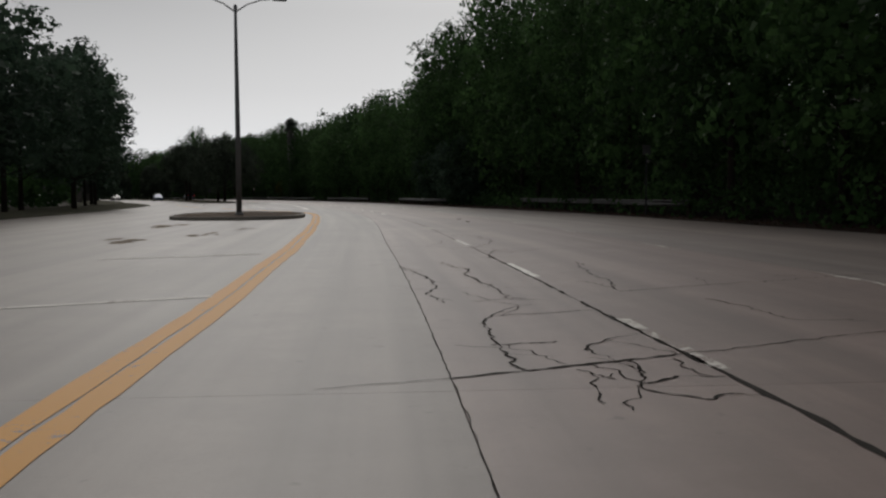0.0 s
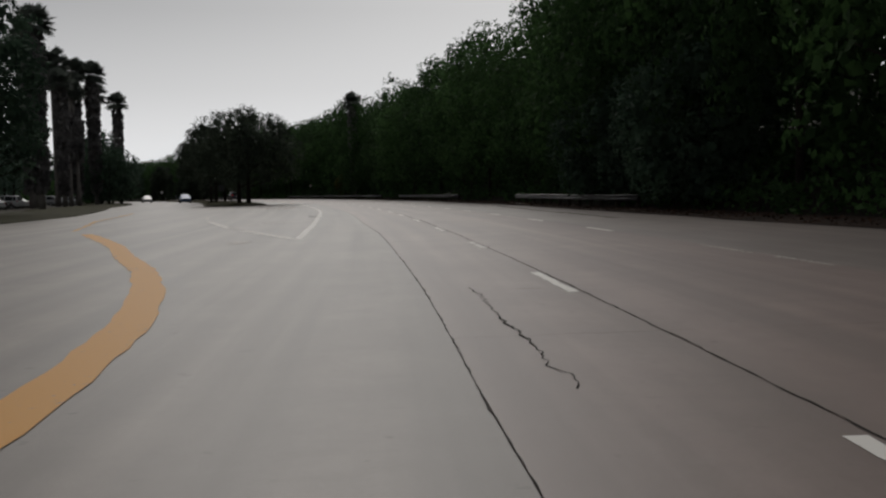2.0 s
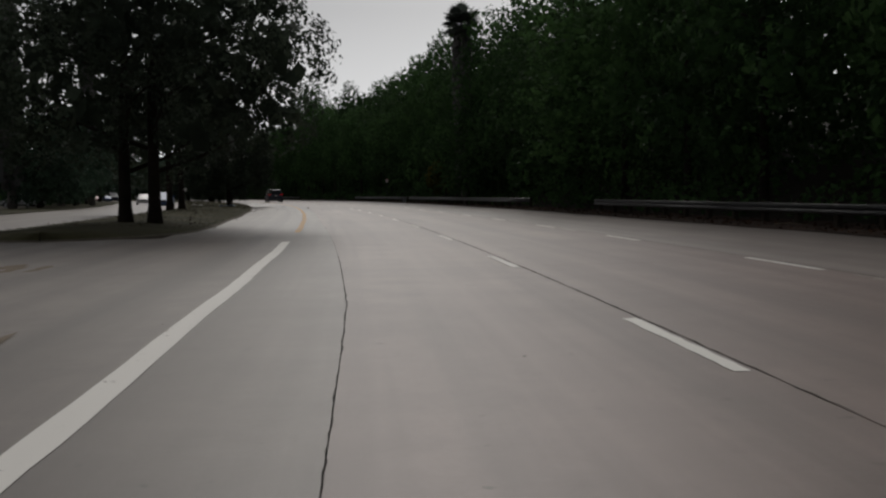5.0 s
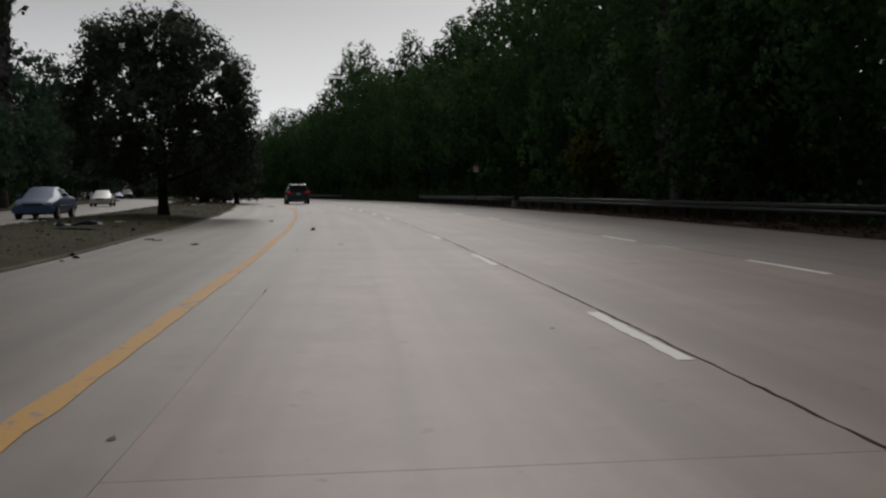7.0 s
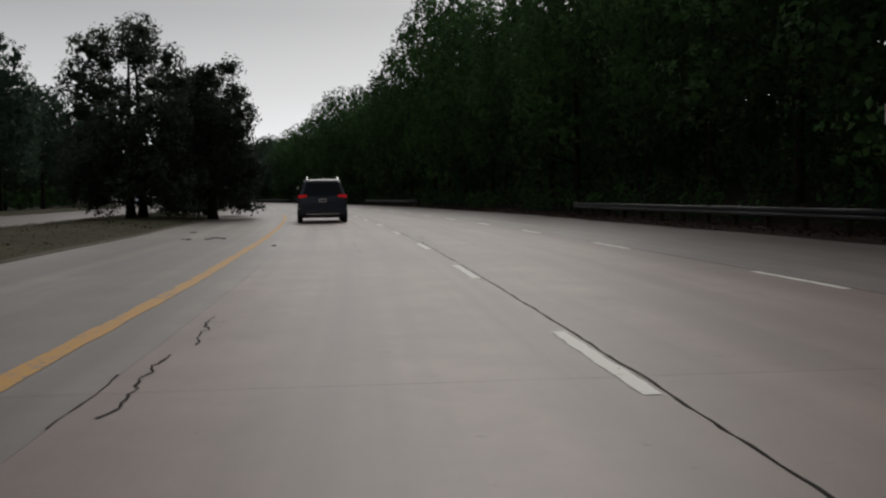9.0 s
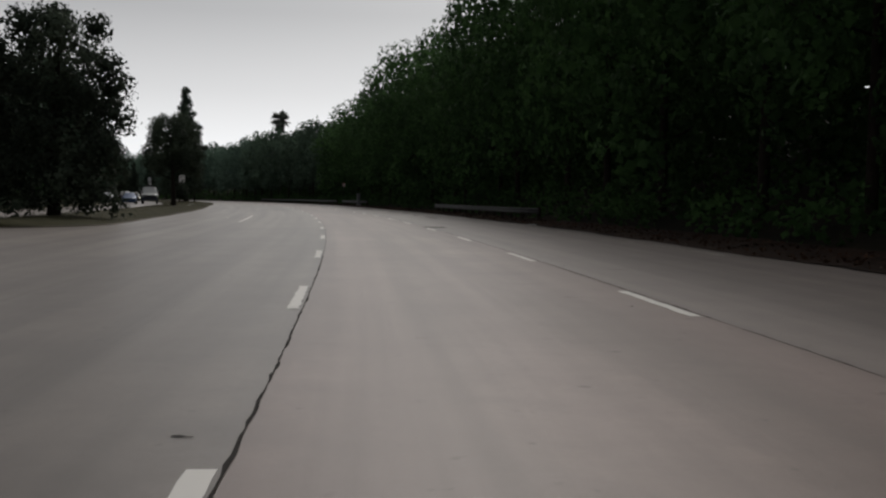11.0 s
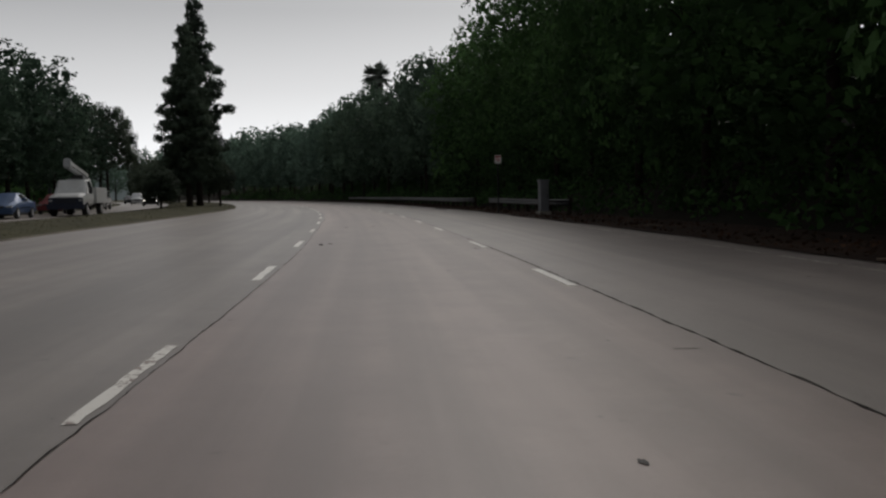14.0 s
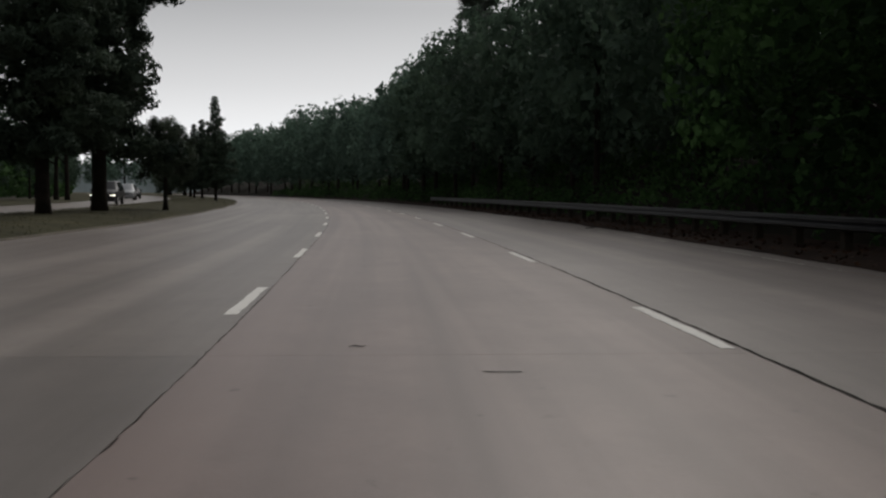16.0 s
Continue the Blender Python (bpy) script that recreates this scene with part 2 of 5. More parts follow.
TAIL = light_material("lit_tail_lamp", (0.50, 0.012, 0.015), 0.32)
TAIL_OFF = plain("red_lamp_lens", (0.25, 0.012, 0.012), 0.2)
HEAD = plain("headlamp_lens", (0.34, 0.35, 0.35), 0.25)
HEAD_ON = light_material("lit_headlamp", (1.0, 0.93, 0.8), 2.2)
PLATE = plain("plate_white", (0.6, 0.6, 0.58), 0.5)
SIGN_WHITE = plain("sign_white", (0.84, 0.82, 0.80), 0.5)
SIGN_RED = plain("sign_red", (0.42, 0.03, 0.03), 0.5)
SIGN_BLACK = plain("sign_black", (0.02, 0.02, 0.02), 0.5)
CABINET = two_tone("cabinet_paint", (0.14, 0.146, 0.155), (0.21, 0.217, 0.228), 1.5, 16, 0.6)
PAPER = plain("litter_white", (0.62, 0.62, 0.6), 0.8)
BLUE_TARP = plain("blue_plastic", (0.08, 0.15, 0.26), 0.5)

# ---- the way of the road: s metres along the first lane line, l metres to its right ----
STEP = 14.64
TURNS = (-2.92, -1.46, 0.01, 1.43, 2.73, 4.23, 5.75, 6.97, 8.38, 9.83, 11.30, 12.79, 14.07, 15.08, 16.24, 17.63, 19.14, 20.72, 22.17, 23.56, 24.93, 26.45, 27.82, 29.05, 30.23, 31.24, 32.24, 33.95, 35.59, 37.10, 38.61)


def heading(s):
    u = s / STEP + 2
    i = min(max(int(math.floor(u)), 0), len(TURNS) - 2)
    return radians(TURNS[i] + (TURNS[i + 1] - TURNS[i]) * (u - i))


LINE = [Vector((0.0, 0.0))]
for i in range(1, 900):
    h = heading(i - 0.5)
    LINE.append(LINE[-1] + Vector((-math.sin(h), math.cos(h))))
BACK = [Vector((0.0, 0.0))]
for i in range(1, 200):
    h = heading(-i + 0.5)
    BACK.append(BACK[-1] - Vector((-math.sin(h), math.cos(h))))


def at(s, l, z=0.0):
    i = int(math.floor(s))
    p = LINE[i] if i >= 0 else BACK[-i]
    q = LINE[i + 1] if i + 1 >= 0 else BACK[-i - 1]
    p = p.lerp(q, s - i)
    h = heading(s)
    return Vector((p.x + l * math.cos(h), p.y + l * math.sin(h), z))


def place(s, l, z=0.0, turn=0.0):
    """A pose on the road, facing along it."""
    p = at(s, l, z)
    return pose(p.x, p.y, p.z, 0, 0, math.degrees(heading(s)) + turn)


# ---- mesh helpers ----
def mesh_object(name, verts, faces, mat, smooth=False, uv=None):
    me = bpy.data.meshes.new(name)
    me.from_pydata([tuple(v) for v in verts], [], faces)
    me.materials.append(mat)
    if smooth:
        me.polygons.foreach_set("use_smooth", [True] * len(me.polygons))
    if uv is not None:
        layer = me.uv_layers.new(name="UVMap")
        loops = np.empty(len(me.loops), dtype=np.int32)
        me.loops.foreach_get("vertex_index", loops)
        layer.data.foreach_set("uv", np.asarray(uv, dtype=np.float32)[loops].ravel())
    me.update()
    return new(name, me)


def part(name, bm, mat, parent, label="", smooth=False):
    me = bpy.data.meshes.new(name)
    bmesh.ops.recalc_face_normals(bm, faces=bm.faces)
    bm.to_mesh(me)
    bm.free()
    me.materials.append(mat)
    if smooth:
        me.polygons.foreach_set("use_smooth", [True] * len(me.polygons))
    ob = new(name, me)
    ob.parent = parent
    if label:
        tagged(ob, label)
    return ob


def box(bm, x0, x1, y0, y1, z0, z1, bevel=0.0):
    r = bmesh.ops.create_cube(bm, size=1.0)
    for v in r["verts"]:
        v.co = Vector(((x0 + x1) / 2 + v.co.x * (x1 - x0), (y0 + y1) / 2 + v.co.y * (y1 - y0), (z0 + z1) / 2 + v.co.z * (z1 - z0)))
    if bevel:
        bmesh.ops.bevel(bm, geom=list({e for v in r["verts"] for e in v.link_edges}), offset=bevel, segments=2, affect="EDGES")
    return bm


def boxed(*a, bevel=0.0):
    return box(bmesh.new(), *a, bevel=bevel)


def tube(bm, path, radii, sides=8, cap=True):
    """A round bar through the points of path."""
    rings = []
    for i, p in enumerate(path):
        p = Vector(p)
        d = (Vector(path[min(i + 1, len(path) - 1)]) - Vector(path[max(i - 1, 0)])).normalized()
        a = d.orthogonal().normalized() if abs(d.z) < 0.95 else Vector((1, 0, 0))
        a = (a - d * a.dot(d)).normalized()
        b = d.cross(a)
        r = radii[i] if isinstance(radii, (list, tuple)) else radii
        rings.append([bm.verts.new(p + (a * math.cos(k * math.tau / sides) + b * math.sin(k * math.tau / sides)) * r) for k in range(sides)])
    for r0, r1 in zip(rings, rings[1:]):
        for k in range(sides):
            bm.faces.new((r0[k], r0[(k + 1) % sides], r1[(k + 1) % sides], r1[k]))
    if cap:
        bm.faces.new(rings[0][::-1])
        bm.faces.new(rings[-1])
    return bm


def strip(name, s0, s1, left, right, z, mat, step=2.0, across=1, thick=0.0, wobble=0.0, zf=None):
    """A sheet along the road between two edges (numbers or functions of s), with a skirt of that thickness."""
    n = max(1, int(round((s1 - s0) / step)))
    lf = left if callable(left) else (lambda s: left)
    rf = right if callable(right) else (lambda s: right)
    verts, faces, uv = [], [], []
    for i in range(n + 1):
        s = s0 + (s1 - s0) * i / n
        a, b = lf(s), rf(s)
        for k in range(across + 1):
            f = k / across
            l = a + (b - a) * f
            zz = z + (zf(s, f) if zf else 0.0)
            if wobble:
                zz += wobble * noise.noise((s * 0.5, l * 0.7, 3.3))
            verts.append(at(s, l, zz))
            uv.append((l, s))
    w = across + 1
    for i in range(n):
        for k in range(across):
            o = i * w + k
            faces.append((o, o + 1, o + w + 1, o + w))
    if thick:
        rim = [k for k in range(w)] + [i * w + across for i in range(1, n + 1)] + [n * w + k for k in range(across - 1, -1, -1)] + [i * w for i in range(n - 1, 0, -1)]
        o = len(verts)
        for k in rim:
            v = verts[k]
            verts.append(Vector((v.x, v.y, v.z - thick)))
            uv.append(uv[k])
        for j in range(len(rim)):
            j2 = (j + 1) % len(rim)
            faces.append((rim[j2], rim[j], o + j, o + j2))
    return mesh_object(name, verts, faces, mat, uv=uv)


def under(ob, parent):
    ob.parent = parent
    return ob



# ---- ground and road ----
tagged(mesh_object("ground", [(-1800, -1500, -0.16), (1800, -1500, -0.16), (1800, 2200, -0.16), (-1800, 2200, -0.16)], [(0, 1, 2, 3)], EARTH),
       "flat dark earth ground under the roads and woods", "ground", kind="structure")


def joint_l(s):
    """Where the old lengthwise joint runs in the first lane."""
    knots = ((-60, -1.7), (0, -1.68), (13, -1.69), (18, -1.6), (21, -1.52), (26, -1.4), (32, -1.28), (36, -1.22), (40, -1.3), (45, -1.42), (50, -1.46), (55, -1.55), (64, -1.68), (68.6, -1.84), (71, -1.92), (74, -1.98),
             (79, -1.98), (83.2, -2.0), (86, -2.03), (90.7, -2.1), (94.3, -2.2), (97, -2.25), (104, -2.34), (119, -2.3), (146, -2.95), (600, -2.85))
    for (a, u), (b, v) in zip(knots, knots[1:]):
        if s <= b:
            return u + (v - u) * max(0.0, (s - a) / (b - a))
    return -2.85


def joint_a(s):
    """Where the joint beside the first lane line runs."""
    return between(((-60, -0.09), (-2, -0.08), (1, -0.12), (8, -0.09), (17, -0.02), (23, 0.03), (40, 0.10), (300, 0.09), (316, 0.05), (331, 0.16), (334, 0.17), (340, 0.13), (346, 0.12), (351, 0.10), (355.7, 0.19), (358, 0.16), (361, 0.13), (368, 0.17), (372, 0.13), (379, 0.05), (390, 0.09), (640, 0.11)), s)


def right_edge(s):
    return 8.35 + 0.10 * math.sin(s * 0.21) + 0.06 * math.sin(s * 0.83) + between(((18, 2.3), (36, 1.9), (54, 1.1), (64, 0.0), (640, 0.0)), s)


def between(knots, s):
    for (a, u), (c, w) in zip(knots, knots[1:]):
        if s <= c:
            return u + (w - u) * max(0.0, (s - a) / (c - a))
    return knots[-1][1]


def median_right(s):
    return between(((134, -6.4), (150, -6.6), (180, -6.9), (215, -7.35), (262, -7.3), (300, -7.7), (350, -7.7), (370, -6.95), (385, -6.2), (396, -5.85), (420, -5.95), (700, -6.6)), s) + 0.05 * math.sin(s * 0.45)


def median_left(s):
    return between(((134, -12.9), (258, -14.2), (276, -13.4), (700, -13.2)), s) + 0.1 * math.sin(s * 0.11)


def turf_z(s, l):
    """Height of the crowned turf of a median."""
    a, c = median_left(s), median_right(s)
    q = min(1.0, max(0.0, (l - a) / (c - a)))
    return 0.05 + 0.20 * math.sin(q * math.pi)


def left_edge(s):
    """The far edge of the opposite carriageway."""
    return between(((-60, -18.5), (100, -18.5), (150, -23.5), (265, -23.5), (320, -20.2), (700, -20.2)), s)


road = new("road")
tagged(road, "pale worn concrete road with sealed joints and cracks", "road", kind="structure")
under(strip("road_bed", -60, 640, lambda s: left_edge(s), lambda s: right_edge(s), -0.045, JOINT, 4.0, 4), road)
under(strip("opposite_lane", -60, 640, lambda s: left_edge(s), lambda s: -12.6, -0.012, OLD_CONCRETE, 3.0, 4), road)
CROSS = [-60, -40, -20, -2, 3.4, 17, 22.5, 34.6, 47, 59.6, 70.0, 82, 94.4, 98, 110, 123, 134, 145, 158, 171, 184, 196, 205, 219, 232, 246, 262, 277, 291, 305,
         318, 331, 344, 357, 370, 388, 406, 430, 460, 500, 560, 640]
GAP = 0.0035
joint_left = lambda s: joint_l(s)
LANES = ((joint_left, joint_a), (joint_a, lambda s: 3.74), (lambda s: 3.74, right_edge))
for a, b in zip(CROSS, CROSS[1:]):
    for lane, (lf, rf) in enumerate(LANES):
        mat = OLD_CONCRETE if lane == 0 and a >= 246 else MID_CONCRETE if lane == 2 else CONCRETE
        under(strip("slab", a + GAP * 0.6, b - GAP * 0.6, lambda s: lf(s) + (GAP if a < 120 or lf is not joint_left and a < 262 else 0.001), lambda s: rf(s) - (GAP if a < 262 else 0.0015), 0.0, mat, 1.5, 2, 0.03), road)
for a, b in ((-60, -2), (-2, 22.2), (22.2, 59.6), (59.6, 93), (93, 134), (134, 171), (171, 205), (205, 246), (246, 291), (291, 331), (331, 370), (370, 430), (430, 640)):
    lf = (lambda s: -12.55) if b <= 134 or a >= 246 and b <= 291 else (lambda s: median_right(s) - 0.4)
    under(strip("slab", a + GAP * 0.6, b - GAP * 0.6, lf, lambda s: joint_l(s) - (GAP if a < 120 else 0.001), 0.0, OLD_CONCRETE, 1.5, 4, 0.03), road)


def verge(name, s0, s1, label):
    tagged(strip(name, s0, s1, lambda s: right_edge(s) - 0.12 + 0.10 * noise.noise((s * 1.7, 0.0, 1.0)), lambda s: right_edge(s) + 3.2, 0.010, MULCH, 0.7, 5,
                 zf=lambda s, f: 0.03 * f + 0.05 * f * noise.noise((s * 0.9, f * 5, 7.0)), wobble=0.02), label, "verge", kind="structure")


verge("verge", -60, 640, "reddish brown leaf mould along the edge of the road")
tagged(strip("woodland_floor", -60, 640, lambda s: right_edge(s) + 3.15, 60, 0.03, SHADED_MOULD, 6.0, 8, zf=lambda s, f: 13.0 * f ** 0.9), "leaf covered bank, painted near black for the shade under the trees", "ground", kind="structure")
tagged(strip("left_ground", -60, 640, -150, lambda s: left_edge(s) + 0.1, 0.015, LOT, 6.0, 8, wobble=0.05), "dusty bare ground beyond the opposite lanes", "ground", kind="structure")
tagged(strip("left_verge", -60, 640, lambda s: left_edge(s) - 8.0 - 0.6 * math.sin(s * 0.13), lambda s: left_edge(s) + 0.25 + 0.12 * noise.noise((s * 0.8, 4.0, 0.0)), 0.05, TURF, 1.5, 6, zf=lambda s, f: 0.10 * math.sin(f * math.pi), thick=0.08, wobble=0.03),
       "strip of dull brown turf beside the opposite lanes", "verge", kind="structure")


def kerbed(name, outline, top_mat, label, high=0.16, crown=0.10, kerb_w=0.16):
    """An island: a ring of kerb round a slightly crowned fill. outline: (s, l) points, counted left hand round."""
    n = len(outline)
    cs, cl = sum(p[0] for p in outline) / n, sum(p[1] for p in outline) / n
    ring = []
    for k in range(n):
        a, b, c = outline[k - 1], outline[k], outline[(k + 1) % n]
        t = Vector((c[0] - a[0], c[1] - a[1])).normalized()
        ring.append((b[0] - t.y * kerb_w, b[1] + t.x * kerb_w))
    isl = new(name)
    tagged(isl, label, "traffic island", kind="structure")
    v, f = [], []
    for k in range(n):
        (s, l), (s2, l2) = outline[k], ring[k]
        j = 0.006 * noise.noise((s * 3, l * 3, 0))
        v += [at(s, l, -0.06), at(s, l, high - 0.025 + j), at(s + (s2 - s) * 0.2, l + (l2 - l) * 0.2, high + j), at(s2, l2, high + j), at(s2, l2, -0.06)]
    for k in range(n):
        a, b = k * 5, (k + 1) % n * 5
        f += [(a + i, b + i, b + i + 1, a + i + 1) for i in range(4)]
    under(mesh_object("kerb", v, f, CURB), isl)
    v, f = [at(cs, cl, high + crown)], []
    rows = 5
    for r in range(1, rows + 1):
        q = r / rows
        for k in range(n):
            s, l = cs + (ring[k][0] - cs) * q, cl + (ring[k][1] - cl) * q
            v.append(at(s, l, high - 0.03 + crown * (1 - q * q) + (0.05 * noise.noise((s * 0.9, l * 0.9, 5)) if r < rows else 0)))
    for k in range(n):
        f.append((0, 1 + k, 1 + (k + 1) % n))
        for r in range(rows - 1):
            a, b = 1 + r * n + k, 1 + r * n + (k + 1) % n
            f.append((a, a + n, b + n, b))
    under(mesh_object("fill", v, f, top_mat, True), isl)
    return isl


def oval(s0, s1, l0, l1, n=48, power=2.4):
    pts = []
    for k in range(n):
        a = math.tau * k / n
        c, d = math.cos(a), math.sin(a)
        pts.append(((s0 + s1) / 2 + (s1 - s0) / 2 * math.copysign(abs(c) ** (2 / power), c), (l0 + l1) / 2 - (l1 - l0) / 2 * math.copysign(abs(d) ** (2 / power), d)))
    return pts[::-1]


def strip_island(name, s0, s1, lf, rf, label, nose=4.0, high=0.045):
    """A long island as kerb and turf sheets."""
    isl = new(name)
    tagged(isl, label, "median", kind="structure")

    def pinch(s):
        e = min(s - s0, s1 - s)
        return math.sqrt(max(0.0, 1 - (1 - min(1.0, max(0.0, e) / nose)) ** 2))

    def edge(side, inset):
        def g(s):
            c = (lf(s) + rf(s)) / 2
            half = ((rf(s) if side > 0 else lf(s)) - c) * pinch(s)
            return c + half - side * min(inset, abs(half) * 0.6)
        return g
    e0 = 0.0004
    ss = [s0 + e0]
    while ss[-1] < s1 - e0:
        e = min(ss[-1] - s0, s1 - ss[-1])
        ss.append(min(s1 - e0, ss[-1] + (0.04 if e < 0.2 else 0.25 if e < nose else 1.5)))
    for side in (1, -1):
        v, f = [], []
        for s in ss:
            o, m, i = edge(side, 0)(s), edge(side, 0.03)(s), edge(side, 0.08)(s)
            v += [at(s, o, -0.05), at(s, o, high - 0.03), at(s, m, high), at(s, i, high), at(s, i, -0.05)]
        for k in range(len(ss) - 1):
            f += [(k * 5 + j, k * 5 + 5 + j, k * 5 + 6 + j, k * 5 + 1 + j) for j in range(4)]
        under(mesh_object("kerb", v, f, MEDIAN_EDGE), isl)
    v, f, w = [], [], 12
    for s in ss:
        a, b = edge(-1, 0.06)(s), edge(1, 0.06)(s)
        for k in range(w + 1):
            q = k / w
            r = 0.0 if k in (0, w) else 1.0
            v.append(at(s, a + (b - a) * q, high - 0.01 + (0.20 * math.sin(q * math.pi) + r * 0.05 * noise.noise((s * 0.8, q * 9, 2)))))
    for i in range(len(ss) - 1):
        f += [(i * (w + 1) + k, i * (w + 1) + k + 1, (i + 1) * (w + 1) + k + 1, (i + 1) * (w + 1) + k) for k in range(w)]
    under(mesh_object("turf", v, f, TURF, True), isl)
    return isl


kerbed("lamp_island", oval(33.1, 45.4, -10.3, -4.15, power=3.0), DIRT, "oval kerbed traffic island filled with bare dry earth")
strip_island("median_1", 133.5, 258.5, median_left, median_right, "kerbed median of brown turf under shade trees", 5.0)
strip_island("median_2", 276, 640, median_left, median_right, "long kerbed median of brown turf and trees", 5.0)


# ---- markings ----
def ribbon(name, pts, width, mat, z=0.004, ragged=0.0):
    """A painted line through (s, l) points."""
    v, f = [], []
    for k, (s, l) in enumerate(pts):
        a, b = pts[max(k - 1, 0)], pts[min(k + 1, len(pts) - 1)]
        t = Vector((b[0] - a[0], b[1] - a[1])).normalized()
        w = width / 2 * (1 + ragged * random.uniform(-1, 1))
        v += [at(s - t.y * w, l + t.x * w, z), at(s + t.y * w, l - t.x * w, z)]
    f = [(2 * k, 2 * k + 1, 2 * k + 3, 2 * k + 2) for k in range(len(pts) - 1)]
    return under(mesh_object(name, v, f, mat), road)


def along(s0, s1, lf, step=1.0):
    n = max(1, int((s1 - s0) / step))
    g = lf if callable(lf) else (lambda s: lf)
    return [(s0 + (s1 - s0) * i / n, g(s0 + (s1 - s0) * i / n)) for i in range(n + 1)]


PITCH = 7.32
SHIFT_A = (0.7, -0.4, -0.5, 0.9, 0.2, -0.1, 0.2, 0.6, 0.5, 0.7, 1.2, 1.6, 0.9, 1.1, 0.9, 0.8, 0.3, 0.5, 0.8, 1, 1.3, 1, 1.2, 1.2, 1.1, 1.2, 1.2, 0.9, 1.8, 1.3, 0.3, 0.4, 0.2, 0.2, -0, 0.1, 0.2, 0.3, 0.2, 0.1, 0.2, 0.7, 0.5, 0.9, 0.9, 0.8, 0.8, 0.7, 0.9, 0.7, 0.8, 0.9, 0.5, -0)
SHIFT_B = (-2.5, -2.5, -2.5, -2.5, -2.5, -2.5, -2.5, -2.5, -2.5, -2.1, -1.7, -1.3, -1, -1.6, -1.5, -0.9, -0.9, -1, -1, -1.1, -1.2, -1.3, -1.2, -1.1, -1.1, -1.4, -1.4, -0.9, -1.2, -0.9, -0.7, -0.7, -0.8, -0.5, -0.6, -0.6, -0.7, -0.7, -0.8, -0.5, -0.7, -0.7, -0.5, -1, -0.1, -0.8, -0.9, -0, -0.2, -0.1, -0.7, -0.9, -0.5, -0.2)
WORN = {0, 3, 4, 5, 25}
for k in range(-6, 84):
    for line, off in (("A", -0.05 if k < 3 else 0.0), ("B", 3.64)):
        sh = SHIFT_A if line == "A" else SHIFT_B
        s1 = PITCH * k + sh[min(max(k, 0), len(sh) - 1)]
        if line == "B" and k == 44:
            continue
        mat = FADED if (line == "B" and k < 9 or k in WORN) else WHITE
        cuts = [(-2.25, 0.0)]
        if k in WORN and line == "A":
            cuts = [(-2.25, -1.35), (-1.2, -0.75), (-0.6, 0.0)]
        if k == 8 and line == "A":
            cuts = [(-2.25, -1.05), (-0.85, -0.15)]
        if k == 24 and line == "A":
            cuts = [(-2.35, -0.85), (-0.42, -0.05)]
        for a, b in cuts:
            # dashes 39 and 47 of line A: duller paint stands in for lens fall-off
            ribbon("lane_dash", along(s1 + a, s1 + b, lambda s: off + random.uniform(-0.008, 0.008), 0.15), 0.085 if line == "A" and k == 44 else 0.11, WORN_WHITE if line == "A" and k in (39, 44, 47) else mat, ragged=0.12)
        if k < 30 and random.random() < 0.12:
            ribbon("lane_dash", along(s1 - 4.6, s1 - 3.0, lambda s: off + 0.02, 0.2), 0.09, FADED, 0.003, ragged=0.2)
for off in (-3.725, -3.535):
    ribbon("yellow_line", along(-60, 43, lambda s: off + 0.015 * math.sin(s * 0.7), 0.4), 0.165, YELLOW, ragged=0.12)
HOOK = ((42, -3.63), (46, -3.78), (48.3, -4.0), (51, -4.5), (54, -5.25), (57.5, -6.4), (61, -7.4), (64.5, -8.6), (69, -10.2))
ribbon("yellow_line", [(42 + 27 * i / 70, between(HOOK, 42 + 27 * i / 70)) for i in range(71)], 0.36, YELLOW, 0.006, ragged=0.12)
ribbon("yellow_line", [(s, between(((72, -11.4), (85, -13.8), (94, -14.6), (106, -15.7)), s)) for s in np.linspace(72, 106, 60)], 0.2, FADED_YELLOW, 0.004, ragged=0.5)
ribbon("yellow_line", along(136, 256, lambda s: -3.56 + 0.012 * math.sin(s * 0.6), 0.4), 0.17, FADED_YELLOW, ragged=0.2)
ribbon("white_line", along(61.9, 131, lambda s: between(((60, -3.62), (80, -3.6), (93, -3.47), (103, -3.46), (119, -3.6), (140, -3.62)), s) + 0.01 * math.sin(s), 0.4), 0.19, WHITE, ragged=0.06)
ribbon("white_line", [(61.9 + 6.4 * t, -3.62 - 1.95 * t) for t in [i / 8 for i in range(9)]], 0.25, WORN_WHITE, 0.005)
ribbon("white_line", [(70.2 + 9 * t, -6.15 - 1.85 * t) for t in [i / 10 for i in range(11)]], 0.22, WORN_WHITE, 0.005, ragged=0.2)
ribbon("white_line", [(82.5 + 4 * t, -8.4 - 0.6 * t) for t in [i / 10 for i in range(11)]], 0.14, FADED, 0.005, ragged=0.4)
for s, a, b in ((2.0, -5.9, -3.8), (9.0, -6.6, -4.0), (92.6, -6.2, -3.8)):
    ribbon("stop_bar", [(s + 0.9 * q, a + (b - a) * q) for q in (0, 0.25, 0.5, 0.75, 1)], 0.13, FADED if s > 90 else WORN_WHITE, 0.005, ragged=0.15)
ribbon("stop_bar", [(60.7 + 0.12 * i, -4.86 + 0.012 * i) for i in range(9)], 0.36, FADED, 0.005, ragged=0.25)
BAR = ((77.4, -3.7), (75.8, -4.6), (74.5, -5.5), (73.6, -6.2), (73.5, -7.0))
ribbon("stop_bar", [(between(tuple((-l, s) for s, l in BAR), q), -q) for q in [3.7 + 0.15 * i for i in range(22)]], 0.12, WORN_WHITE, 0.005, ragged=0.2)
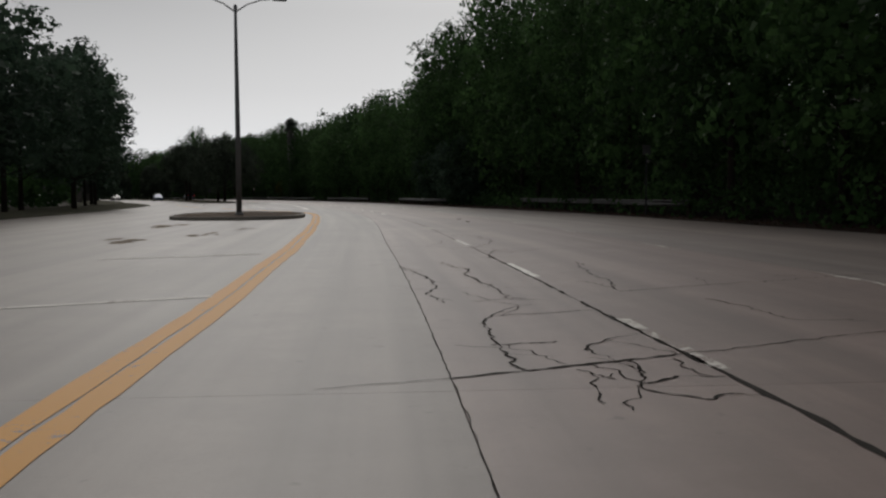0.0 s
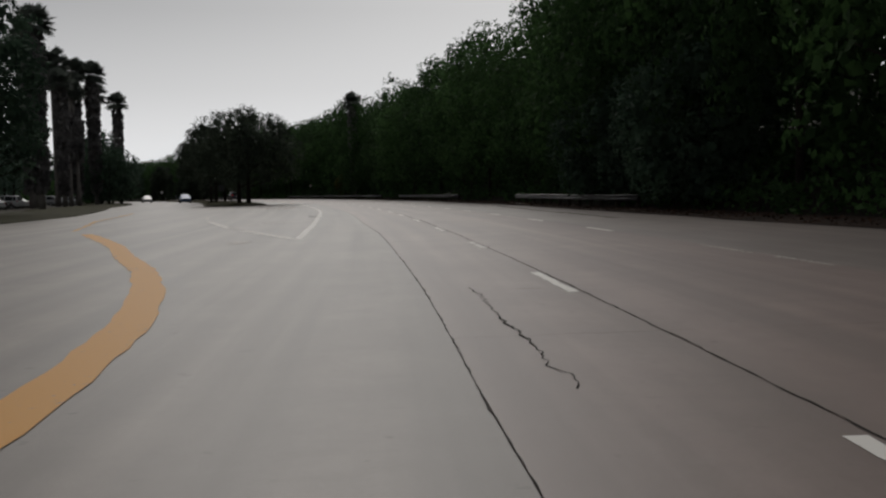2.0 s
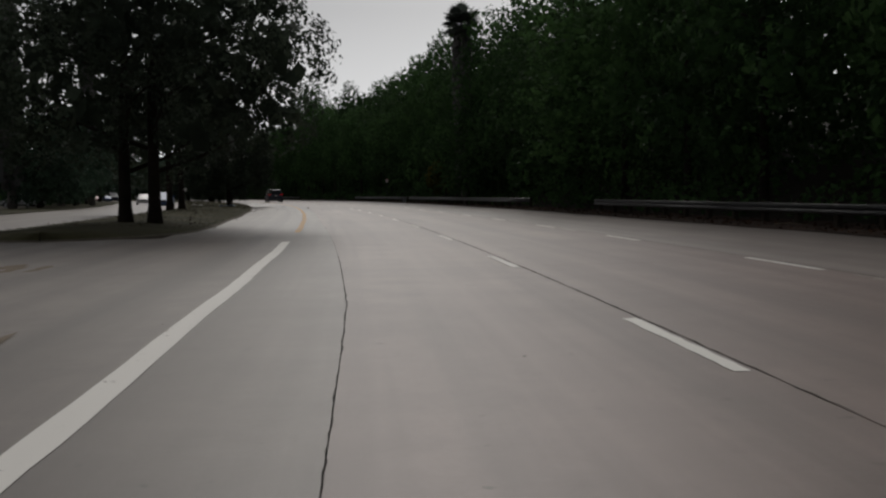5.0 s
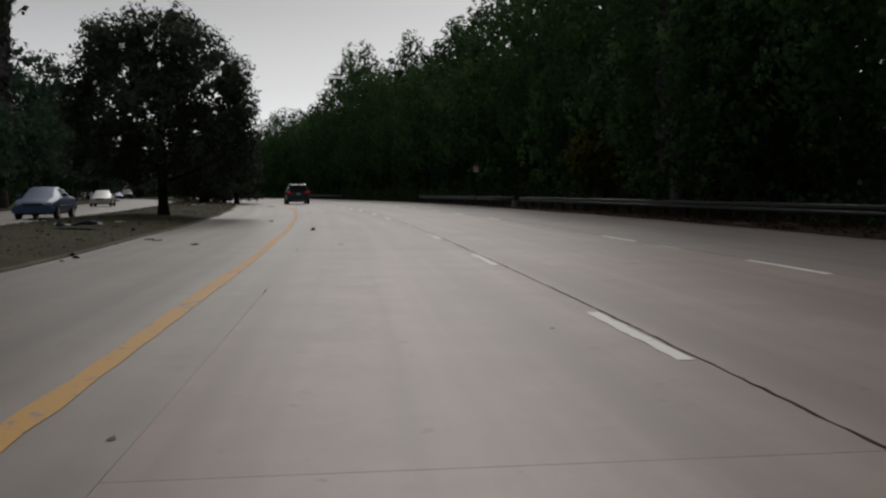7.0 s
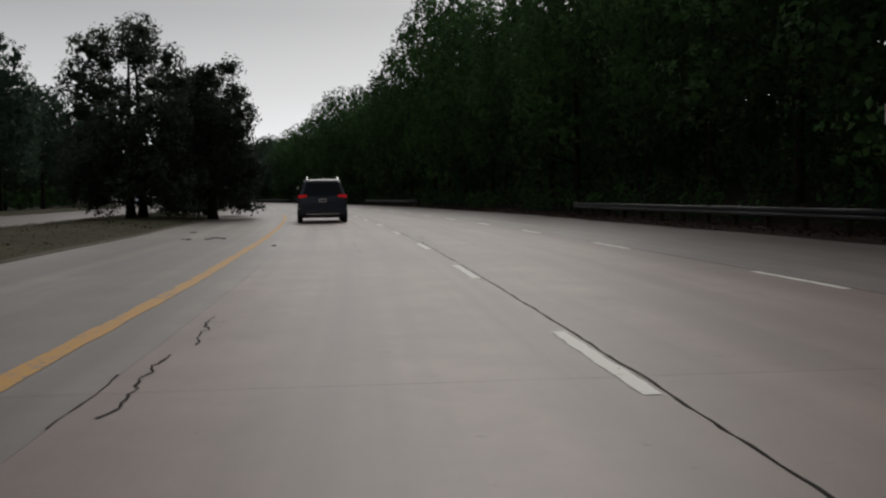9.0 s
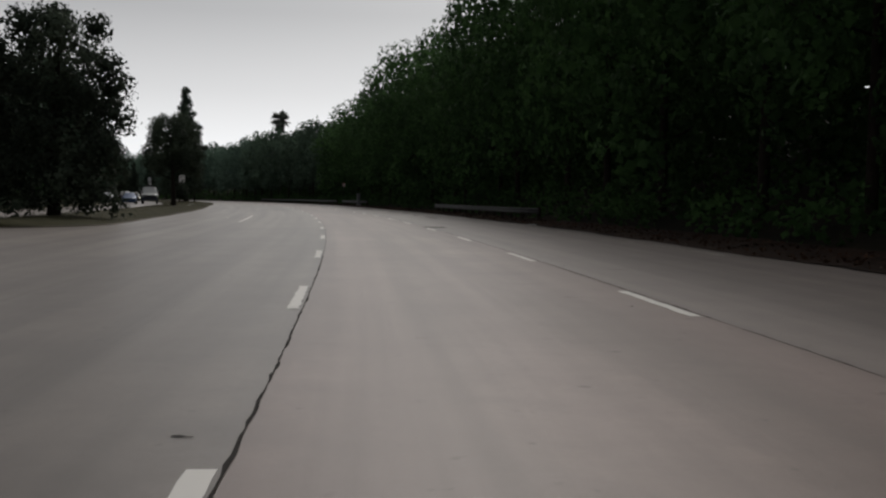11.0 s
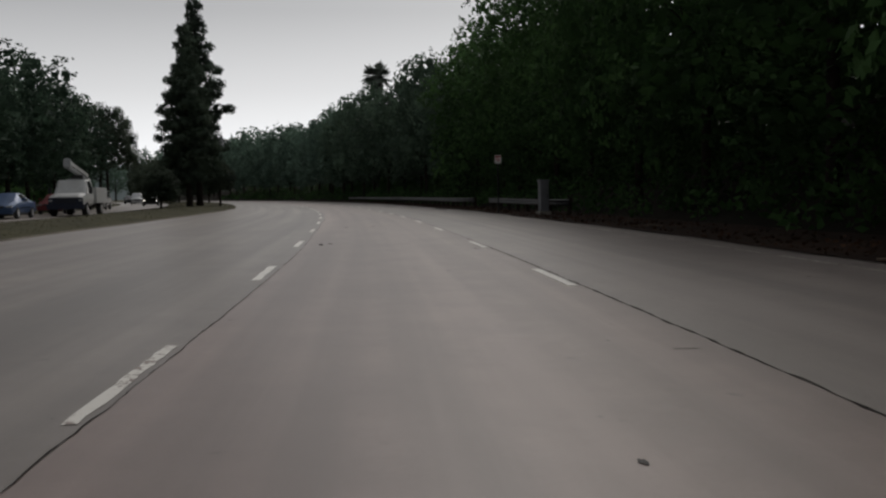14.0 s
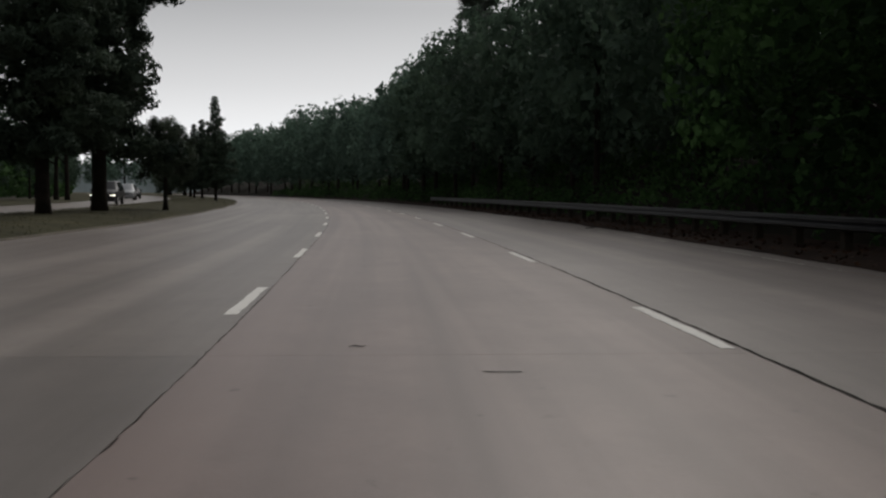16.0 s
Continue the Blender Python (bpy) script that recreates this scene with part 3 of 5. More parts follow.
ribbon("gutter_stain", along(70, 112, lambda s: between(((70, 6.3), (80, 6.4), (86, 6.6), (98, 7.5), (109, 8.2), (113, 8.3)), s) + 0.05 * math.sin(s * 0.6), 0.6), 0.34, STAIN, 0.003, ragged=0.5)
ribbon("edge_line", along(262, 600, lambda s: 7.66 + 0.02 * math.sin(s * 0.4), 1.0), 0.09, FADED, ragged=0.15)
for s0, s1, l in ((287.3, 289.1, 3.51), (341.6, 343.0, 3.5), (346.9, 348.0, 3.45)):
    ribbon("lane_dash", along(s0, s1, l, 0.2), 0.08, FADED, 0.0035, ragged=0.3)
ribbon("white_line", along(284.5, 297.5, -3.3, 0.4), 0.10, WHITE, ragged=0.1)
ribbon("white_line", along(290.0, 292.6, -4.3, 0.4), 0.09, FADED, ragged=0.2)


def crack(s0, l0, s1, l1, width=0.03, bends=14, wild=0.12, z=0.005):
    """A wandering open crack between two places."""
    pts = []
    ph = random.uniform(0, 50)
    dx, dy = s1 - s0, l1 - l0
    ln = math.hypot(dx, dy)
    bends = max(bends, int(ln / 0.07))
    for i in range(bends + 1):
        t = i / bends
        off = wild * ln ** 0.5 * (noise.noise((t * ln * 0.7, ph, 0)) + 0.7 * noise.noise((t * ln * 3.2, ph, 4)) + 0.8 * noise.noise((t * ln * 9.0, ph, 8)) + 0.5 * noise.noise((t * ln * 21.0, ph, 2))) * min(1, 6 * t, 6 * (1 - t))
        pts.append((s0 + dx * t - dy / ln * off, l0 + dy * t + dx / ln * off))
    return ribbon("crack", pts, width, JOINT, z, ragged=0.55)


CRACKS = (
    ((6.8, -1.71), (5.6, -1.52), (4.4, -1.39), (3.6, -1.39), (2.8, -1.56), (2.0, -1.44)),
    ((7.3, -0.99), (6.2, -0.87), (5.9, -0.76), (5.25, -0.91), (4.05, -0.84), (3.4, -0.76), (2.35, -0.79), (2.25, -0.6)),
    ((2.1, -1.16), (2.25, -0.8), (2.1, -0.51)),
    ((1.75, -0.63), (1.45, -0.89), (1.0, -1.11), (0.5, -1.23), (-0.1, -1.26), (-0.55, -1.25), (-0.8, -1.26), (-1.16, -1.24), (-1.45, -1.22)),
    ((8.05, -0.19), (9.5, 0.06), (10.4, 0.32), (10.6, 1.22), (10.4, 2.42)),
    ((7.0, 1.0), (5.25, 0.76), (4.2, 0.76), (2.9, 0.52)),
)
SIDE_CRACKS = (
    ((0.95, -1.14), (1.1, -0.64), (1.3, -0.1)),
    ((-0.55, -1.31), (-0.48, -1.02), (-0.43, -0.83)),
    ((-0.1, -0.1), (-0.34, -0.42), (-0.62, -0.65), (-0.84, -0.7)),
    ((-1.48, -0.92), (-1.66, -0.83), (-1.8, -0.76)),
    ((-1.24, -0.54), (-1.5, -0.54), (-1.77, -0.58), (-2.07, -0.68), (-2.13, -0.64), (-2.34, -0.44), (-2.22, -0.25), (-2.3, -0.1)),
    ((-1.92, -0.62), (-1.74, -0.39), (-1.77, -0.12)),
    ((2.0, 1.15), (1.3, 1.31), (0.4, 1.37), (0.4, 1.81)),
    ((2.8, 0.50), (3.5, 2.05), (4.4, 4.3)),
)
MORE_CRACKS = (
    ((12.06, -1.68), (11.74, -1.5), (11.75, -0.93), (11.5, -0.66), (11.3, -0.62), (11.13, -0.08)),
    ((11.1, -0.08), (10.3, -0.03), (10.1, 0.07), (9.67, 0.35), (10.1, 1.01)),
    ((16.5, -0.03), (16.5, 0.4), (15.8, 0.67), (14.1, 0.75), (13.3, 0.63), (12.3, 0.43), (11.7, 0.15), (11.1, -0.06)),
    ((11.75, -0.93), (12.45, -0.71), (13.1, -0.51), (13.9, -0.38)),
    ((12.6, 1.43), (13.0, 2.08), (13.4, 2.58)),
)
LATER_CRACKS = (
    ((50.3, -0.97), (49.7, -0.92), (48.0, -0.96), (47.2, -0.92), (46.6, -0.92), (45.7, -0.92), (45.6, -0.87), (45.2, -0.92)),
    ((208.2, -2.77), (207.75, -2.78), (207.35, -2.69), (206.9, -2.71), (206.6, -2.67)),
    ((207.8, -2.78), (207.84, -2.62)),
    ((206.2, -2.77), (205.87, -2.78), (205.6, -2.75), (205.4, -2.79), (205.15, -2.76), (204.95, -2.75), (204.6, -2.71), (204.4, -2.77)),
    ((223.4, 0.40), (221.8, 0.33), (221.3, 0.39)),
    ((221.2, 0.05), (221.0, 0.20), (220.0, 0.11), (219.2, 0.14), (218.1, 0.10), (217.7, 0.14), (217.1, 0.12), (217.0, 0.18)),
)
for s0, l0, s1, l1 in ((221.2, -1.42, 219.3, -1.36), (219.3, -1.36, 218.8, -1.32), (218.4, -1.34, 217.2, -1.38)):
    crack(s0, l0, s1, l1, 0.0055, 5, 0.05)
for way in CRACKS + SIDE_CRACKS + MORE_CRACKS + LATER_CRACKS:
    fine = 0.8 if way in LATER_CRACKS else 1.0
    for (s0, l0), (s1, l1) in zip(way, way[1:]):
        crack(s0, l0, s1, l1, random.uniform(0.010, 0.022) * fine, 5, 0.075 * fine)
        if fine == 1.0 and random.random() < 0.45:
            q = random.uniform(0.2, 0.8)
            a, b = s0 + (s1 - s0) * q, l0 + (l1 - l0) * q
            crack(a, b, a + random.uniform(-0.9, 0.9), b + random.uniform(-0.35, 0.35), random.uniform(0.006, 0.012), 5, 0.08)
for s, a, b in ((59.6, -1.6, -0.9), (22.4, -1.42, -0.95), (34.6, -1.2, 0.1), (33.5, -1.2, -1.02), (145, -2.6, -1.2), (98, -6, -2.3), (93, -5.2, -2.2), (70.15, -1.75, 0.1), (70.6, 0.15, 3.7), (344, -1.6, 0.1), (317, -1.5, -0.6), (98.4, -5.4, -2.9)):
    crack(s, a, s + 0.25, b, 0.022, wild=0.03)
for s0, l0, s1, l1 in ((346.3, 3.3, 346.5, 3.6), (167.0, 1.7, 167.1, 2.0), (164.8, 0.8, 164.85, 1.03), (188.4, -2.88, 187.8, -2.9), (182.8, -1.5, 182.85, -1.38), (204.3, 6.3, 204.2, 6.55)):
    crack(s0, l0, s1, l1, 0.016, 5, 0.03)
for k in range(70):
    s, l = random.uniform(-4, 380), random.uniform(-3.3, 7.5)
    w = random.uniform(0.08, 0.35)
    crack(s, l, s + random.uniform(-0.05, 0.05), l + w, random.uniform(0.008, 0.02), 4, 0.05)


for p, q, w in (((-1.9, -2.45), (-1.67, -1.68), 0.008), ((-1.67, -1.68), (-1.38, -0.97), 0.034), ((-1.38, -0.97), (-1.04, -0.15), 0.03), ((-1.04, -0.15), (-0.3, 1.55), 0.014), ((-0.3, 1.55), (0.9, 5.2), 0.014)):
    crack(*p, *q, w, 6, 0.03)


def blot(s, l, ds, dl, mat, z=0.006):
    n = 30
    v = [at(s, l, z)]
    for k in range(n):
        a = math.tau * k / n
        r = 1 + 0.6 * noise.noise((math.cos(a) * 2.2, math.sin(a) * 2.2, s * 3.1 + l)) + 0.3 * noise.noise((math.cos(a) * 6, math.sin(a) * 6, s))
        v.append(at(s + ds * r * math.cos(a), l + dl * r * math.sin(a), z))
    return under(mesh_object("patch", v, [(0, 1 + k, 1 + (k + 1) % n) for k in range(n)], mat), road)


def cut_patch(corners, mat, z=0.005):
    """A saw-cut patch with slightly frayed edges between (s, l) corners."""
    v = []
    for (s0, l0), (s1, l1) in zip(corners, corners[1:] + corners[:1]):
        for i in range(8):
            q = i / 8
            j = 0.025 * noise.noise((s0 + q * 5, l0 * 3, q * 7))
            v.append(at(s0 + (s1 - s0) * q + j, l0 + (l1 - l0) * q + j, z))
    return under(mesh_object("patch", v, [tuple(range(len(v)))[::-1]], mat), road)


cut_patch([(278.8, 3.62), (277.5, 3.62), (277.6, 4.34), (278.0, 4.42), (278.7, 4.40)], TAR)
for s, l, ds, dl, k in ((291.2, 5.9, 0.30, 0.42, 5), (294.2, 6.2, 1.2, 0.26, 9), (300.5, 6.2, 0.7, 0.16, 5)):
    for i in range(k):
        q = (i + 0.5) / k * 2 - 1
        blot(s + ds * q, l + dl * random.uniform(-0.6, 0.6), ds / k * random.uniform(1.0, 1.9), dl * random.uniform(0.3, 0.75), TAR, 0.005 + 0.0006 * i)
    crack(s - ds, l - dl * 0.5, s + ds * 1.6, l + dl * 0.8, 0.03, 8, 0.15, 0.012)
for i in range(130):
    q = random.uniform(0.006, 0.02)
    blot(random.uniform(-4, 385), random.uniform(-6.0, 8.0), q * random.uniform(1, 2.2), q, TAR, 0.004)
for s, l, ds, dl in ((114.8, -4.9, 2.2, 0.28), (116.2, -5.8, 1.8, 0.3), (108, -5.4, 1.5, 0.22), (112, -6.6, 2.5, 0.35), (104.5, -6.1, 1.1, 0.2), (122, -7.0, 3.0, 0.5), (26.7, -8.6, 1.6, 0.6), (18.9, -6.3, 1.1, 0.35), (16.1, -7.8, 1.3, 0.5), (22.5, -5.6, 0.8, 0.22)):
    for i in range(7):
        blot(s + ds * random.uniform(-1, 1), l + dl * random.uniform(-1, 1), ds * random.uniform(0.15, 0.5), dl * random.uniform(0.15, 0.5), DUST, 0.0025 + 0.0003 * i)
# the wandering filler of the lengthwise joints
for lf, a, b, thin in ((joint_a, -30, 8.5, 3.0), (joint_a, 17, 130, 1.2), (joint_a, 130.5, 216.5, 1.25), (joint_a, 223.6, 262, 1.25), (joint_a, 262.5, 420, 0.6), (lambda s: 3.74, 84, 279, 0.9), (lambda s: 3.74, 279.5, 420, 1.7), (joint_l, -30, 125, 0.6), (joint_l, 125, 260, 0.7)):
    s = a
    while s < b:
        e = min(b, s + (random.uniform(4, 11) if a != 125 else random.uniform(0.3, 1.4)))
        ribbon("joint_seal", along(s, e, lambda q: lf(q) + 0.014 * noise.noise((q * 1.3, 9, 0)) + random.uniform(-0.008, 0.008), 0.14), random.uniform(0.007, 0.014) * thin, JOINT, 0.004, ragged=0.85)
        s = e + (random.choice((0.0, 0.0, 0.15, 0.5)) if a != 125 else random.uniform(2, 9))


# ---- plants ----
def leaf_mesh(centres, spread, count, size, seed, flat=0.0, sag=0.0, out=None, thin=0.32):
    """Small folded leaves scattered round centres."""
    rng = np.random.default_rng(seed)
    n = len(centres) * count
    c = np.repeat(np.asarray(centres, dtype=float), count, axis=0)
    sp = np.repeat(np.asarray(spread, dtype=float).reshape(-1, 1) * np.ones((len(centres), 1)), count, axis=0)
    d = rng.normal(size=(n, 3))
    d /= np.linalg.norm(d, axis=1)[:, None]
    c = c + d * sp * rng.random((n, 1)) ** 0.5
    u = rng.normal(size=(n, 3))
    u[:, 2] = u[:, 2] * (1 - flat) - sag
    u /= np.linalg.norm(u, axis=1)[:, None]
    ref = rng.normal(size=(n, 3))
    if out is not None:
        ref = ref * 0.45 + np.repeat(out, count, axis=0) + d * 0.35
        u -= ref * (np.sum(u * ref, 1) / np.sum(ref * ref, 1))[:, None]
        u += rng.normal(size=(n, 3)) * 0.12
        u /= np.linalg.norm(u, axis=1)[:, None]
    w = np.cross(ref, u)
    w /= np.linalg.norm(w, axis=1)[:, None]
    nn = np.cross(u, w)
    k = size * rng.uniform(0.6, 1.35, (n, 1))
    a = c - u * k * 0.5
    b = c + w * k * thin + nn * k * 0.12
    e = c + u * k * 0.5
    f = c - w * k * thin + nn * k * 0.12
    v = np.stack([a, b, e, f], 1).reshape(-1, 3)
    return v, n


def quads(name, v, mat, parent=None):
    n = len(v) // 4
    me = bpy.data.meshes.new(name)
    me.vertices.add(len(v))
    me.vertices.foreach_set("co", np.ascontiguousarray(v, dtype=np.float32).ravel())
    me.loops.add(4 * n)
    me.loops.foreach_set("vertex_index", np.arange(4 * n, dtype=np.int32))
    me.polygons.add(n)
    me.polygons.foreach_set("loop_start", np.arange(0, 4 * n, 4, dtype=np.int32))
    me.materials.append(mat)
    me.update(calc_edges=True)
    ob = new(name, me)
    ob.parent = parent
    return ob


def round_lobes(rng, rx, rz, zc, lobes, small=0.24, large=0.40, low=-0.75, skirt=0.0):
    """Overlapping leafy lumps over a rounded crown: rows of x, y, z and radius. skirt keeps the lower half wide."""
    rows = []
    for i in range(lobes):
        h = 1 - (1 - low) * (i + 0.5) / lobes
        a = i * 2.39996 + rng.uniform(-0.4, 0.4)
        ring = math.sqrt(max(0.02, 1 - h * h))
        if h < 0:
            ring += (1 - ring) * skirt
        r = rx * rng.uniform(small, large)
        k = rng.uniform(0.88, 1.08)
        rows.append((max(0.1, rx * k - r) * ring * math.cos(a), max(0.1, rx * k - r) * ring * math.sin(a), zc + h * max(0.1, rz * k - r * 0.9), r))
    for i in range(max(3, lobes // 5)):
        a = i * 2.1
        rows.append((rx * 0.25 * math.cos(a), rx * 0.25 * math.sin(a), zc + rz * rng.uniform(-0.45, 0.4), min(rx, rz) * 0.5))
    return np.array(rows)


def leafy(rng, rows, sprigs, per, leaf, seed, spread=0.16, low=0.1, thin=0.32, core=11, core_size=0.85, flatten=0.9, cap=0.72):
    """Leaves over the outside of lumps, sprig by sprig, and broad dim leaves that fill their insides."""
    c, r = rows[:, :3], rows[:, 3]
    n = sprigs * 3
    i = rng.choice(len(rows), n, p=r * r / np.sum(r * r))
    d = rng.normal(size=(n, 3))
    d /= np.linalg.norm(d, axis=1)[:, None]
    pt = c[i] + d * (r[i] * (0.80 + 0.26 * rng.random(n) ** 1.5))[:, None] * np.array([1, 1, flatten])
    hidden = np.zeros(n, bool)
    for k in range(len(rows)):
        hidden |= (np.linalg.norm(pt - c[k], axis=1) < r[k] * 0.80) & (i != k)
    keep = np.flatnonzero(~hidden & (pt[:, 2] > low))[:sprigs]
    v, _ = leaf_mesh(pt[keep], np.full(len(keep), spread), per, leaf, seed, out=d[keep], thin=thin)
    if core:
        many = np.clip((core * (r / 1.2) ** 2).astype(int), core, core * 4)
        ci = np.repeat(c, many, axis=0)
        ri = np.repeat(r, many)
        q = rng.normal(size=(len(ci), 3))
        q *= (np.where(ri > 1.3, 0.6, 0.36) * ri * rng.random(len(ci)) ** 0.4 / np.linalg.norm(q, axis=1))[:, None]
        ci = ci + q
        ok = ci[:, 2] > low + ri * 0.4
        fill = []
        for ra in np.unique(ri):
            m = ok & (ri == ra)
            if m.any():
                fill.append(leaf_mesh(ci[m], np.full(int(m.sum()), 0.02), 1, min(ra * core_size, cap), seed + 7, thin=0.42)[0])
        v = np.concatenate([v] + fill)
    return v


def limbs(bm, rng, height, r0, reach, n, first=0.3, lean=0.4):
    """A tapered bent trunk with n limbs."""
    sway = rng.uniform(-0.25, 0.25, 2)
    tr = [(sway[0] * t * t * 2, sway[1] * t * t * 2, height * t - 0.25 * (t == 0)) for t in (0, 0.06, 0.2, 0.4, 0.6, 0.8, 1.0)]
    tube(bm, tr, [r0 * k for k in (1.5, 1.05, 0.92, 0.8, 0.6, 0.4, 0.15)], 9)
    for i in range(n):
        t = first + (0.92 - first) * (i + 0.5) / n
        a = i * 2.4 + rng.uniform(-0.4, 0.4)
        z0 = height * t
        L = reach * (1.1 - 0.5 * t) * rng.uniform(0.75, 1.1)
        base = Vector((sway[0] * t * t * 2, sway[1] * t * t * 2, z0))
        mid = base + Vector((math.cos(a) * L * 0.5, math.sin(a) * L * 0.5, L * lean * 0.45))
        end = base + Vector((math.cos(a + 0.2) * L, math.sin(a + 0.2) * L, L * lean))
        k = r0 * 0.42 * (1.1 - t * 0.6)
        tube(bm, [base, mid, end], [k, k * 0.65, k * 0.2], 6)
        tube(bm, [mid, mid + Vector((math.cos(a - 0.7) * L * 0.45, math.sin(a - 0.7) * L * 0.45, L * 0.3))], [k * 0.5, k * 0.12], 5)
    return bm


def broadleaf(name, height, rx, base, seed, leaf, sprigs, per, mat, label, category="tree", spread=0.16, trunk=0.22, lobes=26, nlimbs=9, core=11, skirt=0.0, small=0.24, large=0.40, low=-0.75, core_size=0.85, stems=((0, 0),), cap=0.72):
    """A leafy tree: stems with limbs, and a crown of lumps of leaves."""
    rng = np.random.default_rng(seed)
    t = new(name)
    tagged(t, label, category)
    for x, y in stems:
        bm = limbs(bmesh.new(), rng, height * 0.82, trunk, rx * 0.62, nlimbs, max(0.14, base / height * 0.9))
        bmesh.ops.translate(bm, verts=bm.verts, vec=(x, y, 0))
        part("trunk", bm, BARK, t, smooth=True)
    rows = round_lobes(rng, rx, (height - base) / 2, (height + base) / 2, lobes, small, large, low, skirt)
    quads("crown", leafy(rng, rows, sprigs, per, leaf, seed + 1, spread, max(0.25, base * 0.85), core=core, core_size=core_size, cap=cap), mat, t)
    return t


def pine(name, height, rx, base, seed, label, sprigs=5000, per=5):
    """A tall conifer: tiers of tufted lumps along short boughs in a ragged tapering outline."""
    rng = np.random.default_rng(seed)
    t = new(name)
    tagged(t, label, "tree")
    bm = bmesh.new()
    tube(bm, [(0, 0, -0.3), (0.02, 0, 0.6), (0.05, 0.03, height * 0.4), (0, 0.06, height * 0.75), (0, 0, height * 0.98)], [0.40, 0.31, 0.22, 0.11, 0.02], 9)
    rows = []
    boughs = 58
    for i in range(boughs):
        f = ((i + 0.5) / boughs) ** 0.95
        z = base + (height - base) * f
        reach = rx * (0.72 + 0.28 * min(1.0, f * 5) if f < 0.3 else ((1 - f) / 0.7) ** 0.8) * rng.uniform(0.62, 1.16)
        a = i * 2.399 + rng.uniform(-0.5, 0.5)
        r = rng.uniform(0.17, 0.27) * (rx * 0.45 + reach * 0.65) + 0.1
        tip = Vector((math.cos(a), math.sin(a), 0)) * max(0.05, reach - r)
        tube(bm, [(0, 0, z - 0.2), (tip.x * 0.5, tip.y * 0.5, z - 0.05), (tip.x, tip.y, z)], [0.07 * (1.1 - f), 0.05 * (1.1 - f), 0.015], 5)
        for q, k in ((1.0, 0.72), (0.66, 0.85), (0.3, 0.95)):
            rows.append((tip.x * q + rng.uniform(-0.3, 0.3), tip.y * q + rng.uniform(-0.3, 0.3), z + rng.uniform(-0.3, 0.3), r * k * rng.uniform(0.8, 1.15)))
    part("trunk", bm, BARK, t, smooth=True)
    v = leafy(rng, np.array(rows), sprigs, per, 0.36, seed, 0.2, base * 0.6, 0.13, 7, 0.8, 0.6)
    quads("crown", v, LEAF_PINE, t)
    return t


def palm(name, height, seed, label, skirt=0.5, lean=0.0, fat=1.0, below=0.0):
    """A tall fan palm: a slim stem, a skirt of dead fronds and a round head."""
    rng = np.random.default_rng(seed)
    t = new(name)
    tagged(t, label, "palm tree")
    bend = lambda z: lean * (z / height) ** 2
    part("trunk", tube(bmesh.new(), [(bend(z), 0, z - 0.2) for z in np.linspace(0, height, 9)], [0.42, 0.34, 0.3, 0.28, 0.27, 0.26, 0.26, 0.26, 0.24], 10), PALM_BARK, t, smooth=True)
    zs = rng.uniform(height * (1 - skirt - below), height * (1 - below) - 0.3, 620)
    a = rng.uniform(0, math.tau, 620)
    f = (height * (1 - below) - zs) / (height * skirt)
    r = fat * (0.42 + 0.5 * np.clip(f * 8, 0.3, 1) * (1 - 0.62 * f)) * rng.uniform(0.72, 1.0, 620)
    cs = np.stack([r * np.cos(a) + lean * (zs / height) ** 2, r * np.sin(a), zs], 1)
    v, _ = leaf_mesh(cs, np.full(620, 0.2), 3, 0.8, seed, sag=1.6)
    quads("skirt", v, THATCH, t)
    vs = []
    for i in range(58):
        az, el = i * 2.399 + rng.uniform(-0.2, 0.2), math.asin(rng.uniform(-0.6, 0.97))
        d = Vector((math.cos(az) * math.cos(el), math.sin(az) * math.cos(el), math.sin(el)))
        top = Vector((lean, 0, height))
        hub = top + d * rng.uniform(0.9, 1.55)
        side = d.cross(Vector((0, 0, 1))).normalized()
        for j in range(9):
            q = (j - 4) / 4 * 1.2
            w = (d * math.cos(q) + side * math.sin(q)).normalized()
            tip = hub + w * 1.35 - Vector((0, 0, 0.16 + 0.2 * abs(q)))
            p = d.cross(w).normalized().cross(w) * 0.12 if abs(q) > 0.01 else side * 0.12
            vs += [top + d * 0.3, hub + w * 0.7 + p, tip, hub + w * 0.7 - p]
    quads("fronds", np.array([tuple(x) for x in vs]), LEAF_PALM, t)
    return t


def put(ob, s, l, z=0.0, turn=0.0, size=1.0):
    ob.matrix_basis = place(s, l, z, turn) @ Matrix.Diagonal((size, size, size, 1))
    return ob


def again(ob, s, l, z=0.0, turn=0.0, size=1.0, tall=1.0):
    o = copy_thing(ob, place(s, l, z, turn))
    o.scale = (size, size, size * tall)
    return o

# ---- the woods beside the road ----
SHAPES = ((14, 4.6, 0.2), (16, 5.0, 0.6), (12.5, 4.4, 0.2), (17.5, 5.2, 0.8), (15, 4.2, 0.3))
NEAR = [broadleaf("woodland_tree", h, r, b, 100 + i, 0.25, 1750, 4, LEAF_WOOD, "tall dark leafy tree at the front of dense roadside woods", spread=0.24, trunk=0.16, lobes=30, nlimbs=5, low=-0.95, skirt=0.7, core=30, cap=0.36)
        for i, (h, r, b) in enumerate(SHAPES)]
FAR = [broadleaf("woodland_tree", h, r, b + 0.8, 200 + i, 0.34, 980, 4, LEAF_HAZE_BLUE, "tall dark leafy tree standing at the edge of the woods", spread=0.3, trunk=0.17, lobes=26, nlimbs=5, low=-0.85, skirt=0.5)
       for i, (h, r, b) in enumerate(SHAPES)]
